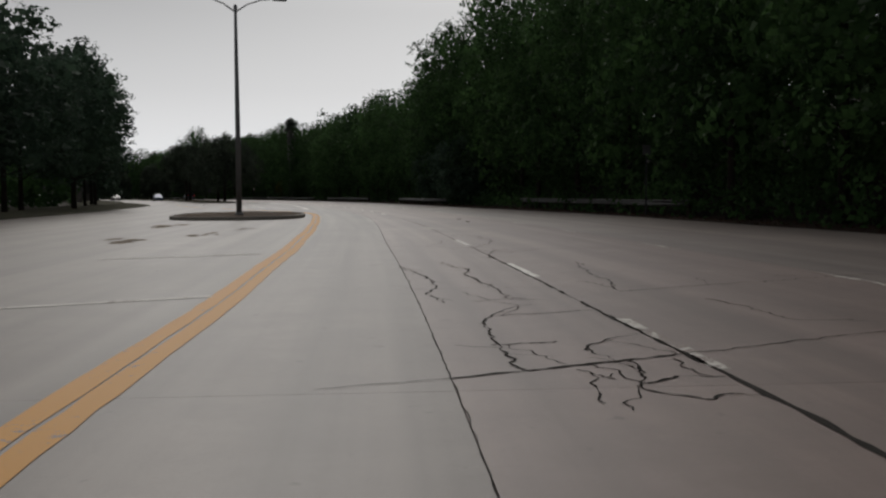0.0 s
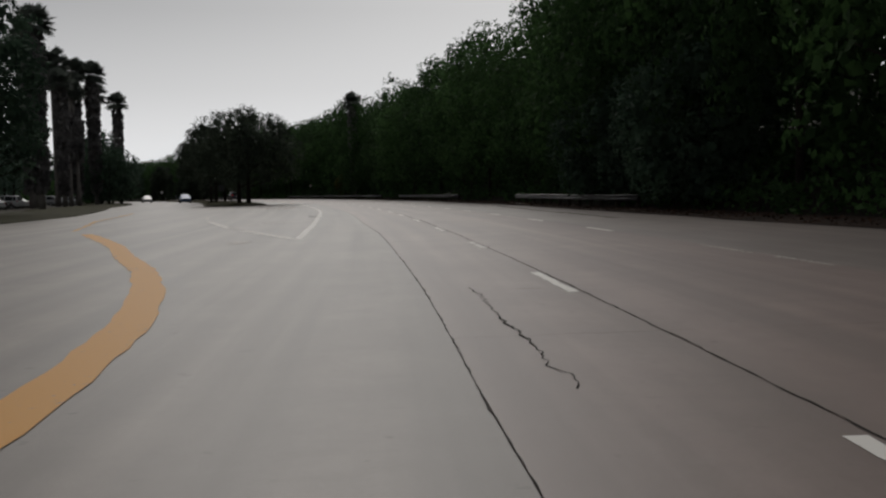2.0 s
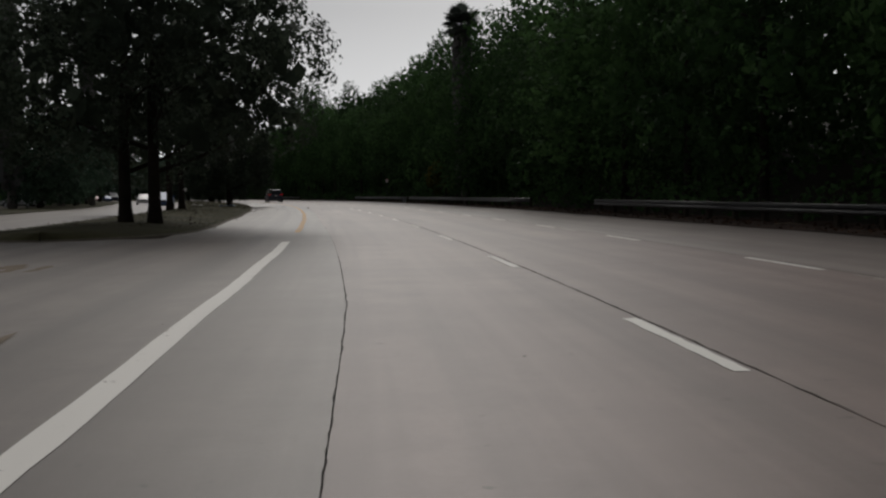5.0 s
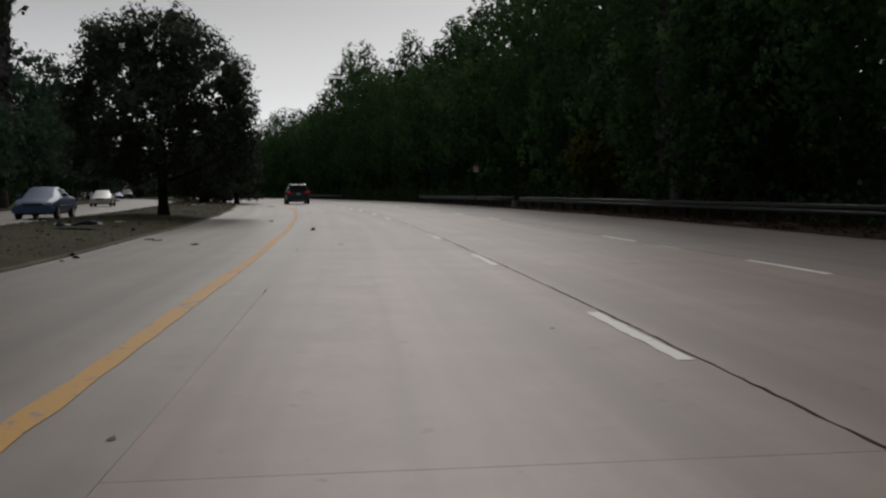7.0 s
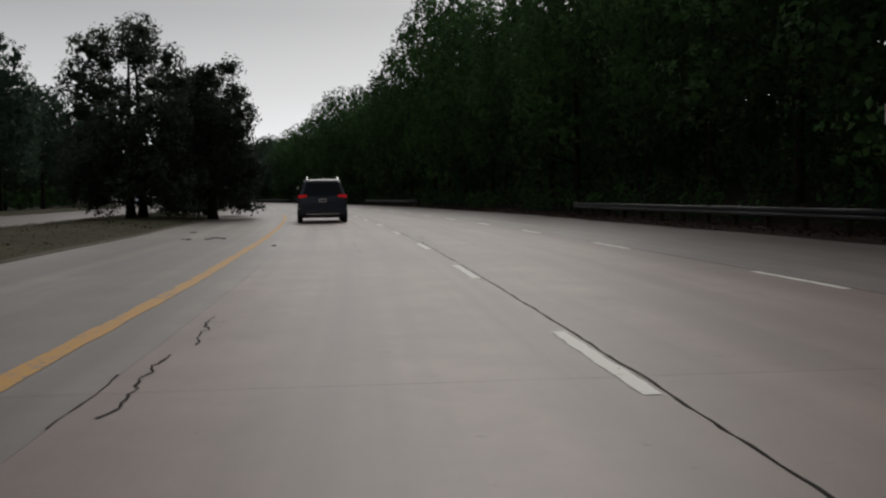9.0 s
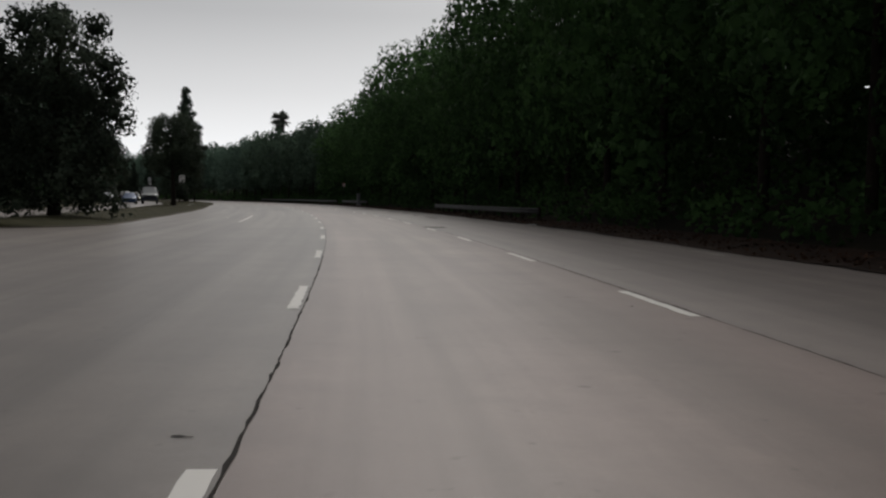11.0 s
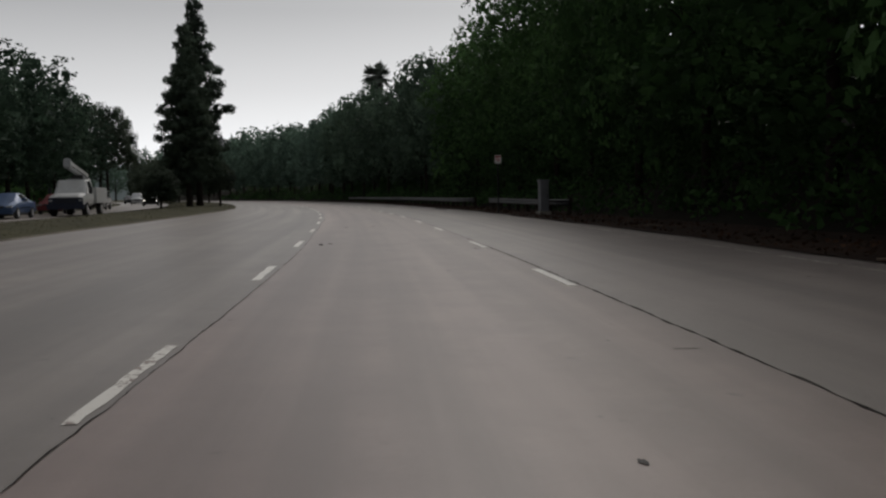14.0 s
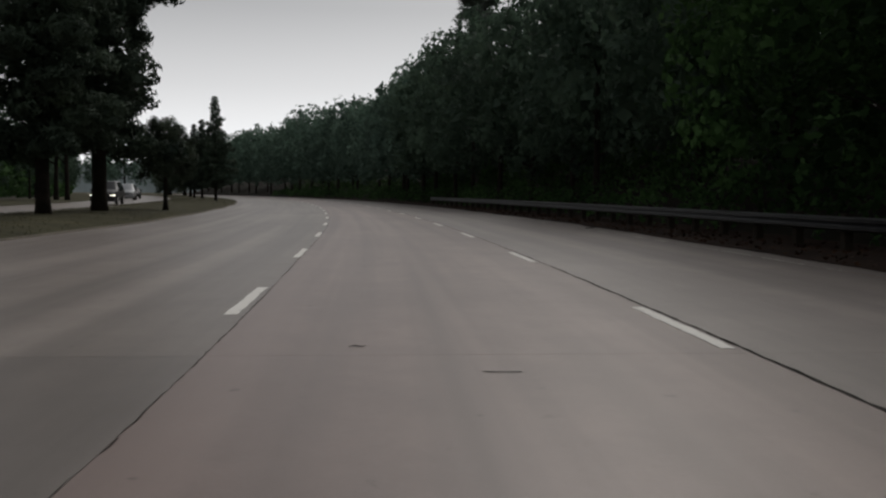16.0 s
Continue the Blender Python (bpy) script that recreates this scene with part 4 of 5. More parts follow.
DEEP = [broadleaf("woodland_tree", h, r, b + 1, 250 + i, 0.5, 420, 4, LEAF_WOOD, "tall dark leafy tree standing deep in the woods", spread=0.4, trunk=0.28, lobes=20, nlimbs=3, low=-0.9, skirt=0.6, core=14)
        for i, (h, r, b) in enumerate(SHAPES)]
BEYOND = [broadleaf("woodland_tree", h, r, b + 1, 270 + i, 0.5, 420, 4, LEAF_HAZE_BLUE, "tall tree far beyond the opposite lanes, leaves blued by painted haze", spread=0.4, trunk=0.28, lobes=20, nlimbs=3, low=-0.9, skirt=0.6, core=14)
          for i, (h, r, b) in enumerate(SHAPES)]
LATER = [broadleaf("woodland_tree", h, r, b + 0.8, 220 + i, 0.34, 980, 4, LEAF_HAZE_MID, "tall leafy tree beside the far bend, haze greyed into its leaves", spread=0.3, trunk=0.17, lobes=28, nlimbs=5, low=-0.85, skirt=0.5)
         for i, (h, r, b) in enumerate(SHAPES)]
LAST = [broadleaf("woodland_tree", h, r, b + 0.8, 240 + i, 0.45, 600, 4, LEAF_HAZE_GREY, "tall tree far along the road, pale with painted haze", spread=0.35, trunk=0.2, lobes=26, nlimbs=4, low=-0.85, skirt=0.5)
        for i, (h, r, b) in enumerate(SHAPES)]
random.seed(21)
used = set()
turnout = [0]


def wood(kinds, s, l, size, z=0.0, tall=1.0):
    """The next tree of these kinds."""
    turnout[0] += random.choice((1, 2, 3))
    ob = kinds[turnout[0] % 5]
    if ob.name in used:
        return again(ob, s, l, z, random.uniform(0, 360), size, tall)
    used.add(ob.name)
    tagged(ob, group="woodland trees")
    put(ob, s, l, z, random.uniform(0, 360), size).scale = (size, size, size * tall)
    return ob


CANOPY = ((-30, 15.8), (52, 16.8), (60, 19.5), (76, 19.4), (90, 18.0), (110, 17.0), (136, 16.0), (165, 16.0), (190, 16.5), (215, 16.4), (235, 16.8), (257, 17.0), (276, 18.6), (288, 21.0), (304, 19.0), (316, 15.6), (334, 15.0),
          (348, 17.4), (362, 16.2), (372, 14.6), (393, 14.4), (424, 14.6), (457, 15.2), (480, 15.2), (522, 16.0), (640, 16.0))


def wood_to(kinds, s, l, high, wide, z=0.0):
    """The next tree of these kinds, grown to a height."""
    o = wood(kinds, s, l, wide, z)
    o.scale = (wide, wide, high / SHAPES[turnout[0] % 5][0])


s = -22.0
while s < 640:
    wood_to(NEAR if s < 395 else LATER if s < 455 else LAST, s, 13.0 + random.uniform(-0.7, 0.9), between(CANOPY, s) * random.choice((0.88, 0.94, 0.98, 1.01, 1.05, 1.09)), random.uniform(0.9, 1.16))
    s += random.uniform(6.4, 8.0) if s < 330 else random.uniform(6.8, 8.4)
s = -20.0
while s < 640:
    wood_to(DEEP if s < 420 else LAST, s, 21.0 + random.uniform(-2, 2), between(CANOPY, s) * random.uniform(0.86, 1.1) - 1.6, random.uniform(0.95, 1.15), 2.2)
    s += random.uniform(7, 9) if s < 360 else random.uniform(12, 16)
s = 200.0
while s < 480:
    wood_to(DEEP if s < 395 else LATER, s, 28.0 + random.uniform(-2, 2), between(CANOPY, s) * random.uniform(0.86, 1.0) - 1.0, random.uniform(1.0, 1.2), 2.6)
    s += random.uniform(7, 9)

# low growth under the trees
rng = np.random.default_rng(5)
n = 9000
ss, ll = rng.uniform(-30, 560, n), rng.uniform(11.2, 19.5, n)
zz = rng.uniform(0.1, 1.0, n) * (0.7 + 0.62 * (ll - 11.2))
cs = np.array([tuple(at(a, b, c)) for a, b, c in zip(ss, ll, zz)])
v, _ = leaf_mesh(cs, np.full(n, 0.55), 15, 0.26, 6)
tagged(quads("undergrowth", v, LEAF_WOOD), "dense dark undergrowth along the woodland edge", "undergrowth", kind="stuff")
n = 12500
ss, ll = rng.uniform(-40, 480, n), rng.uniform(16.5, 23.0, n)
cs = np.array([tuple(at(a, b, c)) for a, b, c in zip(ss, ll, rng.uniform(0.4, 13.6, n))])
v, _ = leaf_mesh(cs, np.full(n, 0.9), 15, 0.42, 16)
tagged(quads("thicket", v, LEAF_WOOD), "dark tangled thicket deep in the woods", "thicket", kind="stuff")

PALM = palm("fan_palm", 20, 3, "tall fan palm with a thick skirt of dead fronds", 0.9, 0.0, 1.15)
tagged(PALM, group="fan palms")
put(PALM, 188.4, 10.9, 0.2, 0, 0.755)
again(NEAR[1], 85.5, 11.8, 0.0, 40, 0.6, 1.95)
wood(NEAR, 184.6, 11.2, 0.64)
wood(NEAR, 190.5, 11.8, 0.7)
for s, l, big, sk in ((231, -24.6, 0.95, 40), (203, -28.6, 1.05, 200), (199, -31.2, 1.05, 300), (177, -31.2, 0.84, 20), (185, -36, 1.1, 250), (168, -34, 1.05, 90), (146, -29.5, 0.97, 150)):
    again(PALM, s, l, 0.0, sk, big)
SLIM = palm("fan_palm", 19, 8, "slim fan palm with a shaggy brown skirt half way up", 0.4, 0.6, 1.75, 0.2)
tagged(SLIM, group="fan palms")
put(SLIM, 189, -31.5, 0, 30, 0.9)
again(SLIM, 190.8, -30.5, 0, 150, 0.88)
BARE = palm("fan_palm", 19, 12, "tall fan palm with a bare stem and green head", 0.14, 0.3, 0.9)
tagged(BARE, group="fan palms")
put(BARE, 446.8, 15.5, 0.2, 60, 0.92)
again(BARE, 232, -28.2, 0, 200, 1.08)
again(BARE, 191, -33.5, 0, 100, 1.12)
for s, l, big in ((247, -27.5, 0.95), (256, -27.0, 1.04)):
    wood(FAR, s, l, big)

SHRUB = broadleaf("shrubby_tree", 10.6, 5.4, 0.1, 260, 0.30, 1500, 4, LEAF_HAZE_BLUE, "dense rounded dark tree at the foot of the palms", spread=0.26, trunk=0.2, lobes=30, nlimbs=6, low=-0.95, skirt=0.8)
tagged(SHRUB, group="trees under the palms")
put(SHRUB, 206, -26.8, 0, 0, 0.97)
again(SHRUB, 216, -28.2, 0, 120, 1.0)
again(SHRUB, 227, -26.2, 0, 230, 0.86)
for s, l, big in ((76.5, 11.8, 0.66), (82.5, 11.9, 0.62), (88, 12, 0.64)):
    again(SHRUB, s, l, 0, s * 31, big)

# ---- trees of the medians ----
KINDS = ((10.5, 6.1, 0.8, 5000, 46, 7), (8.7, 4.3, 0.5, 4600, 44, 7), (8.9, 3.2, -0.8, 3600, 36, 9), (8.3, 2.9, 1.9, 2800, 28, 6), (10.4, 4.4, 2.9, 4600, 42, 7), (7.6, 2.7, -1.0, 3000, 32, 8))
OAK = [broadleaf("median_tree", h, r, b, 300 + i, 0.165, c, 6, LEAF_OAK, "broad dark evergreen shade tree on the median turf", spread=0.27, trunk=0.2, lobes=lb, nlimbs=9, core=co, skirt=0.65, small=0.18, large=0.31, low=-0.9, core_size=0.78,
                 stems=((0, 0),) if i in (1, 3, 5) else ((0.3, 0.0), (-0.55, 0.5)) if i == 0 else ((0, 0), (0.9, 0.5)))
       for i, (h, r, b, c, lb, co) in enumerate(KINDS)]
for o in OAK:
    tagged(o, group="median trees")
put(OAK[0], 141.5, -8.6, 0.25, 20, 1.0)
put(OAK[4], 173.0, -12.0, 0.25, 20, 1.0)
put(OAK[1], 194.6, -9.0, 0.2, 0, 1.0)
put(OAK[2], 243, -10.3, 0.2, 40, 1.0)
put(OAK[5], 247.5, -7.1, 0.1, 200, 1.06)
again(OAK[5], 256.6, -8.1, 0.05, 170, 1.1)
again(OAK[5], 284.5, -10.6, 0.1, 310, 1.2)
put(OAK[3], 330.4, -10.4, 0.3, 20, 1.0)
PINE = pine("conifer", 19.0, 4.3, 2.4, 41, "tall ragged conifer on the median")
tagged(PINE, group="conifers")
put(PINE, 402.5, -9.05, 0.3, 0, 0.95)
again(PINE, 397, -9.6, 0.3, 140, 0.78)
again(PINE, 450, -7.9, 0.2, 70, 0.48)
again(PINE, 464, -9.5, 0.3, 190, 0.42)
again(PINE, 480, -10.5, 0.3, 250, 0.45)
again(OAK[3], 408, -7.35, 0.25, 80, 0.52)
SLENDER = broadleaf("slender_tree", 6.2, 1.75, 0.25, 341, 0.15, 1500, 5, LEAF_OAK, "narrow dark bushy young tree on the median", spread=0.16, trunk=0.1, lobes=22, nlimbs=6, low=-0.95, skirt=0.6, small=0.3, large=0.46)
put(SLENDER, 387, -10.9, 0.25, 0, 0.9).scale = (0.9, 0.9, 0.47)
again(OAK[4], 455, -21.3, 0.0, 130, 1.08, 1.26)
again(OAK[1], 500, -10.6, 0.3, 110, 0.9)
again(OAK[0], 525, -10.2, 0.3, 310, 0.9)
again(OAK[2], 545, -10.8, 0.3, 210, 1.0)

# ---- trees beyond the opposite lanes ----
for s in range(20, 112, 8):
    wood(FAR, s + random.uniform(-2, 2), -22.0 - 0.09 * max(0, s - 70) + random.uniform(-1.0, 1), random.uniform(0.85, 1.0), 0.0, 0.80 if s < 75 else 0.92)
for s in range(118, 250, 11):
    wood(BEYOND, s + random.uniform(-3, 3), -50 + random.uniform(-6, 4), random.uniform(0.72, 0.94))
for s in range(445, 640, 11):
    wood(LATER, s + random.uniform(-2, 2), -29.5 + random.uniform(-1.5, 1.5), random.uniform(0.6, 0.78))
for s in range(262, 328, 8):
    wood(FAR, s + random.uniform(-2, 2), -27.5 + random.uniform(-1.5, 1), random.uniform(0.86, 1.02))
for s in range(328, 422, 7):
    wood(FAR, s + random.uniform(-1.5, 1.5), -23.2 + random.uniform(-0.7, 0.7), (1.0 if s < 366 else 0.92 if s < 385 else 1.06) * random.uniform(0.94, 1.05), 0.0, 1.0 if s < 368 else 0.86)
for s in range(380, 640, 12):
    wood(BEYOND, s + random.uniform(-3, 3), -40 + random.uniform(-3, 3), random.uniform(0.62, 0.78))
n = 5200
ss = np.concatenate([rng.uniform(-40, 115, 1400), rng.uniform(115, 250, 1000), rng.uniform(250, 640, 2800)])
ll = -np.where(ss < 115, rng.uniform(27, 34, n), np.where(ss < 250, rng.uniform(50, 62, n), rng.uniform(27.5, 40, n)))
cs = np.array([tuple(at(a, b, c)) for a, b, c in zip(ss, ll, rng.uniform(0.3, 5.0, n))])
v, _ = leaf_mesh(cs, np.full(n, 0.8), 7, 0.8, 26)
tagged(quads("thicket", v, LEAF_WOOD), "dark shrubs under the trees beyond the opposite lanes", "thicket", kind="stuff")
# distant trees added to fill the skyline, haze painted into their leaves
HAZE_TREES = [broadleaf("gum_tree", h, r, 1.0, 280 + i, 0.6, 420, 4, LEAF_HAZE_GREY, "tall distant tree, haze painted into its pale grey-green leaves", spread=0.5, trunk=0.3, lobes=22, nlimbs=3, low=-0.9, skirt=0.5, core=12) for i, (h, r) in enumerate(((17, 6.5), (14, 6.0)))]
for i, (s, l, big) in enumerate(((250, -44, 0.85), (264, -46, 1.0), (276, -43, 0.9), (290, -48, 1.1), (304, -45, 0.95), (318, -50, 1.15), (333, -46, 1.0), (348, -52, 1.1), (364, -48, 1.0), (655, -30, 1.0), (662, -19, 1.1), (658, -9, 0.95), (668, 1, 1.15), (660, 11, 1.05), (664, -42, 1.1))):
    tagged(put(HAZE_TREES[i], s, l, 0, i * 70, big) if i < 2 else again(HAZE_TREES[i % 2], s, l, 0, i * 70, big), group="gum trees")
YEL = broadleaf("yellowing_tree", 4.6, 2.0, 0.6, 77, 0.2, 900, 4, LEAF_YELLOW, "small yellowing leafy tree in front of the woods", spread=0.2, trunk=0.09, lobes=18, nlimbs=5, low=-0.9)
put(YEL, 199, 11.6, 0.0, 0, 1.0)

# ---- loose leaves and grass ----
def scatter(name, n, s0, s1, lf, rf, zf, size, mat, label, category, seed, blade=False):
    rng = np.random.default_rng(seed)
    ss = rng.uniform(s0, s1, n)
    q = rng.random(n)
    pts = []
    for a, b in zip(ss, q):
        l = lf(a) + (rf(a) - lf(a)) * b
        pts.append(tuple(at(a, l, zf(a, l))))
    pts = np.array(pts)
    v, _ = leaf_mesh(pts, np.full(n, 0.03), 1, size, seed, flat=0.85 if not blade else 0.4, sag=0.0 if not blade else -0.5, thin=0.32 if not blade else 0.14)
    return tagged(quads(name, v, mat), label, category, kind="stuff")


scatter("leaf_litter", 16000, -20, 430, lambda s: right_edge(s) - 0.05, lambda s: right_edge(s) + 2.6, lambda s, l: 0.05, 0.10, LITTER, "fallen brown leaves along the road edge", "leaf litter", 1)
scatter("dry_grass", 14000, 137, 256, lambda s: median_right(s) - 0.1, lambda s: median_left(s) + 0.3, lambda s, l: turf_z(s, l) + 0.02, 0.055, GRASS, "patchy dry grass on the median", "grass", 2, True)
scatter("dry_grass", 20000, 280, 470, lambda s: median_right(s) - 0.1, lambda s: median_left(s) + 0.3, lambda s, l: turf_z(s, l) + 0.02, 0.055, GRASS, "patchy dry grass on the long median", "grass", 3, True)
scatter("leaf_litter", 500, 137, 256, lambda s: median_right(s) + 0.3, lambda s: median_left(s) + 0.3, lambda s, l: turf_z(s, l) + 0.04 if l < median_right(s) - 0.1 else 0.012, 0.10, LITTER, "fallen brown leaves under the median trees", "leaf litter", 4)

# ---- distant woods that close the view, haze painted into their pale colour ----
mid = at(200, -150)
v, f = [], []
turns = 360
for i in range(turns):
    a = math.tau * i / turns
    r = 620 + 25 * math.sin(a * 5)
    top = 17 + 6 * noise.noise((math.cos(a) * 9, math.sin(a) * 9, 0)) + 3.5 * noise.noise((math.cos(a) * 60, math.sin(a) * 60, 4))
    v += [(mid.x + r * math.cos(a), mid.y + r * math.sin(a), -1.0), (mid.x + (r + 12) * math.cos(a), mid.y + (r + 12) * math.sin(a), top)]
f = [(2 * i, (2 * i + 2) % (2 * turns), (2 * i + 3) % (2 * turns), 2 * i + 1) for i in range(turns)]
tagged(mesh_object("backdrop", v, f, HAZY), "distant line of woods with haze painted into its colour", "woods", kind="structure")

# ---- vehicles ----
def ring_of(st):
    y, z0, zb, zt, wb, wt = st
    half = [(wb * 0.80, z0), (wb * 0.96, z0 + 0.12), (wb, z0 + (zb - z0) * 0.6), (wb * 0.975, zb), (wt, zt - 0.07), (wt * 0.86, zt - 0.012)]
    return [Vector((x, y, z)) for x, z in half] + [Vector((0, y, zt))] + [Vector((-x, y, z)) for x, z in half[::-1]] + [Vector((0, y, z0))]


def loft(stations):
    bm = bmesh.new()
    rings = [[bm.verts.new(p) for p in ring_of(st)] for st in stations]
    n = len(rings[0])
    for a, b in zip(rings, rings[1:]):
        for k in range(n):
            bm.faces.new((a[k], a[(k + 1) % n], b[(k + 1) % n], b[k]))
    bm.faces.new(rings[0])
    bm.faces.new(rings[-1][::-1])
    return bm


def pane(corners, inset=0.08, out=0.008, thick=0.01):
    """A glass pane just proud of the body between four corners."""
    c = sum(corners, Vector()) / 4
    nrm = (corners[1] - corners[0]).cross(corners[3] - corners[0]).normalized()
    if nrm.dot(c - Vector((0, c.y * 0.6, 0.6))) < 0:
        nrm = -nrm
    bm = bmesh.new()
    q = [p.lerp(c, inset) for p in corners]
    top = [bm.verts.new(p + nrm * (out + thick)) for p in q]
    low = [bm.verts.new(p - nrm * 0.02) for p in q]
    bm.faces.new(top)
    bm.faces.new(low[::-1])
    for k in range(4):
        bm.faces.new((top[k], low[k], low[(k + 1) % 4], top[(k + 1) % 4]))
    return bm


def wheel(parent, x, y, r, w=0.21):
    side = 1 if x > 0 else -1
    bm = bmesh.new()
    prof = [(r * 0.66, -w / 2), (r * 0.93, -w / 2), (r, -w / 2 + 0.035), (r, w / 2 - 0.035), (r * 0.93, w / 2), (r * 0.66, w / 2)]
    n = 24
    vs = [[bm.verts.new((x + side * (d - w / 2 + 0.02), y + a * math.cos(math.tau * k / n), r + a * math.sin(math.tau * k / n))) for a, d in prof] for k in range(n)]
    for k in range(n):
        for j in range(len(prof) - 1):
            bm.faces.new((vs[k][j], vs[k][j + 1], vs[(k + 1) % n][j + 1], vs[(k + 1) % n][j]))
        bm.faces.new((vs[k][-1], vs[k][0], vs[(k + 1) % n][0], vs[(k + 1) % n][-1]))
    t = part("wheel", bm, RUBBER, parent, smooth=True)
    bm = bmesh.new()
    xo = x + side * 0.005
    hub = bm.verts.new((xo, y, r))
    rim = [bm.verts.new((xo + side * 0.012, y + r * 0.67 * math.cos(math.tau * k / 20), r + r * 0.67 * math.sin(math.tau * k / 20))) for k in range(20)]
    ins = [bm.verts.new((xo - side * (0.03 if k % 4 else -0.004), y + r * 0.38 * math.cos(math.tau * k / 20), r + r * 0.38 * math.sin(math.tau * k / 20))) for k in range(20)]
    for k in range(20):
        bm.faces.new((rim[k], rim[(k + 1) % 20], ins[(k + 1) % 20], ins[k]))
        bm.faces.new((ins[k], ins[(k + 1) % 20], hub))
    part("rim", bm, ALLOY, t, "spoked alloy rim")


def arch(parent, x, y, r):
    side = 1 if x > 0 else -1
    bm = bmesh.new()
    bmesh.ops.create_cone(bm, cap_ends=True, segments=24, radius1=r * 1.16, radius2=r * 1.16, depth=0.12,
                          matrix=Matrix.Translation((x - side * 0.05, y, r * 1.02)) @ Matrix.Rotation(math.pi / 2, 4, "Y"))
    part("wheel_arch", bm, TRIM, parent)


def vehicle(name, label, st, paint, wheels, r, screen, rear, sides, category="car", lit_tail=False, lit_head=False, tail=None, rails=False, plate=True):
    v = new(name)
    tagged(v, label, category)
    bm = loft(st)
    body = part("body", bm, paint, v, smooth=True)
    m = body.modifiers.new("soft", "BEVEL")
    m.width, m.segments, m.limit_method, m.angle_limit = 0.03, 2, "ANGLE", radians(28)
    rings = [ring_of(s_) for s_ in st]
    for a, b in sides:
        for sx in (0, 1):
            i3, i4 = (3, 4) if sx == 0 else (9, 8)
            part("side_window", pane([rings[a][i3], rings[b][i3], rings[b][i4], rings[a][i4]], 0.10), GLASS, v, "dark side window")
    for nm, (a, b), mat in (("windscreen", screen, CLEAR), ("rear_window", rear, GLASS)):
        part(nm, pane([rings[a][4], rings[a][8], rings[b][8], rings[b][4]], 0.09, 0.02), mat, v, "dark sloping glass")
    hw = max(s_[4] for s_ in st)
    y0, y1 = st[0][0], st[-1][0]
    for y in wheels:
        for x in (hw, -hw):
            arch(v, x - math.copysign(0.025, x), y, r)
            wheel(v, x, y, r)
    zt = tail or 0.9
    for sx in (1, -1):
        part("tail_light", boxed(*sorted((sx * hw * 0.985, sx * hw * 0.62)), y0 - 0.012, y0 + 0.25, zt - 0.065, zt + 0.065, bevel=0.03), TAIL if lit_tail else TAIL_OFF, v, "red tail light")
        part("headlight", boxed(*sorted((sx * hw * 0.93, sx * hw * 0.55)), y1 - 0.22, y1 + 0.012, 0.61, 0.72, bevel=0.03), HEAD_ON if lit_head else HEAD, v, "clear headlight")
        part("mirror", boxed(*sorted((sx * hw * 0.98, sx * (hw + 0.20))), y1 - 1.75, y1 - 1.6, 0.98, 1.14, bevel=0.035), paint, v)
        part("side_rub_strip", boxed(*sorted((sx * (hw - 0.01), sx * (hw + 0.012))), y0 + 1.3, y1 - 1.35, 0.58, 0.62), CHROME, v, "thin bright strip")
        if rails:
            part("roof_rail", tube(bmesh.new(), [(sx * 0.60, st[2][0] + 0.05, st[3][3] - 0.04), (sx * 0.61, st[3][0] + 0.1, st[3][3] + 0.055), (sx * 0.61, 0.55, st[3][3] + 0.06), (sx * 0.60, 0.8, st[3][3] - 0.02)], 0.018, 6), CHROME, v, "bright roof rail")
    part("rear_bumper", boxed(-hw * 0.97, hw * 0.97, y0 - 0.07, y0 + 0.3, 0.34, 0.60, bevel=0.05), paint, v)
    part("bumper_strip", boxed(-hw * 0.66, hw * 0.66, y0 - 0.085, y0 - 0.03, 0.33, 0.385, bevel=0.012), CHROME if rails else TRIM, v, "bright lower strip")
    part("front_bumper", boxed(-hw * 0.96, hw * 0.96, y1 - 0.3, y1 + 0.06, 0.28, 0.54, bevel=0.05), paint, v)
    part("grille", boxed(-hw * 0.45, hw * 0.45, y1 - 0.1, y1 + 0.02, 0.58, 0.72, bevel=0.02), TRIM, v)
    part("underbody", boxed(-hw * 0.86, hw * 0.86, y0 + 0.2, y1 - 0.2, 0.2, 0.42), TRIM, v)
    for sx in (1, -1):
        part("reflector", boxed(*sorted((sx * hw * 0.90, sx * hw * 0.99)), y0 - 0.082, y0 - 0.05, 0.56, 0.60), HEAD if rails else TAIL_OFF, v)
    if plate:
        p = part("number_plate", boxed(-0.155, 0.155, y0 - 0.03, y0 + 0.01, zt - 0.24, zt - 0.09, bevel=0.006), PLATE, v, "small plate with dark bars")
        part("bars", boxed(-0.11, 0.11, y0 - 0.034, y0 - 0.028, zt - 0.19, zt - 0.135), SIGN_BLACK, p)
        part("handle_strip", boxed(-0.36, 0.36, y0 - 0.03, y0 + 0.01, zt - 0.05, zt - 0.01, bevel=0.01), paint, v)
    return v


def paint(name, colour, rough=0.44):
    m, n, l, b = material(name, rough, 0.25)
    g = noise_node(n, l, 3.0, 4)
    l.new(ramp(n, l, g, [(0.3, tuple(c * 0.85 for c in colour)), (0.7, colour)]), b.inputs["Base Color"])
    b.inputs["Coat Weight"].default_value = 0.12
    return m


P_SLATE = paint("slate_blue_paint", (0.030, 0.038, 0.055))
P_BLUE = paint("blue_paint", (0.035, 0.075, 0.17))
P_WHITE = paint("white_paint", (0.52, 0.52, 0.51))
P_SILVER = paint("silver_paint", (0.40, 0.41, 0.42))
P_NAVY = paint("navy_paint", (0.014, 0.022, 0.045))
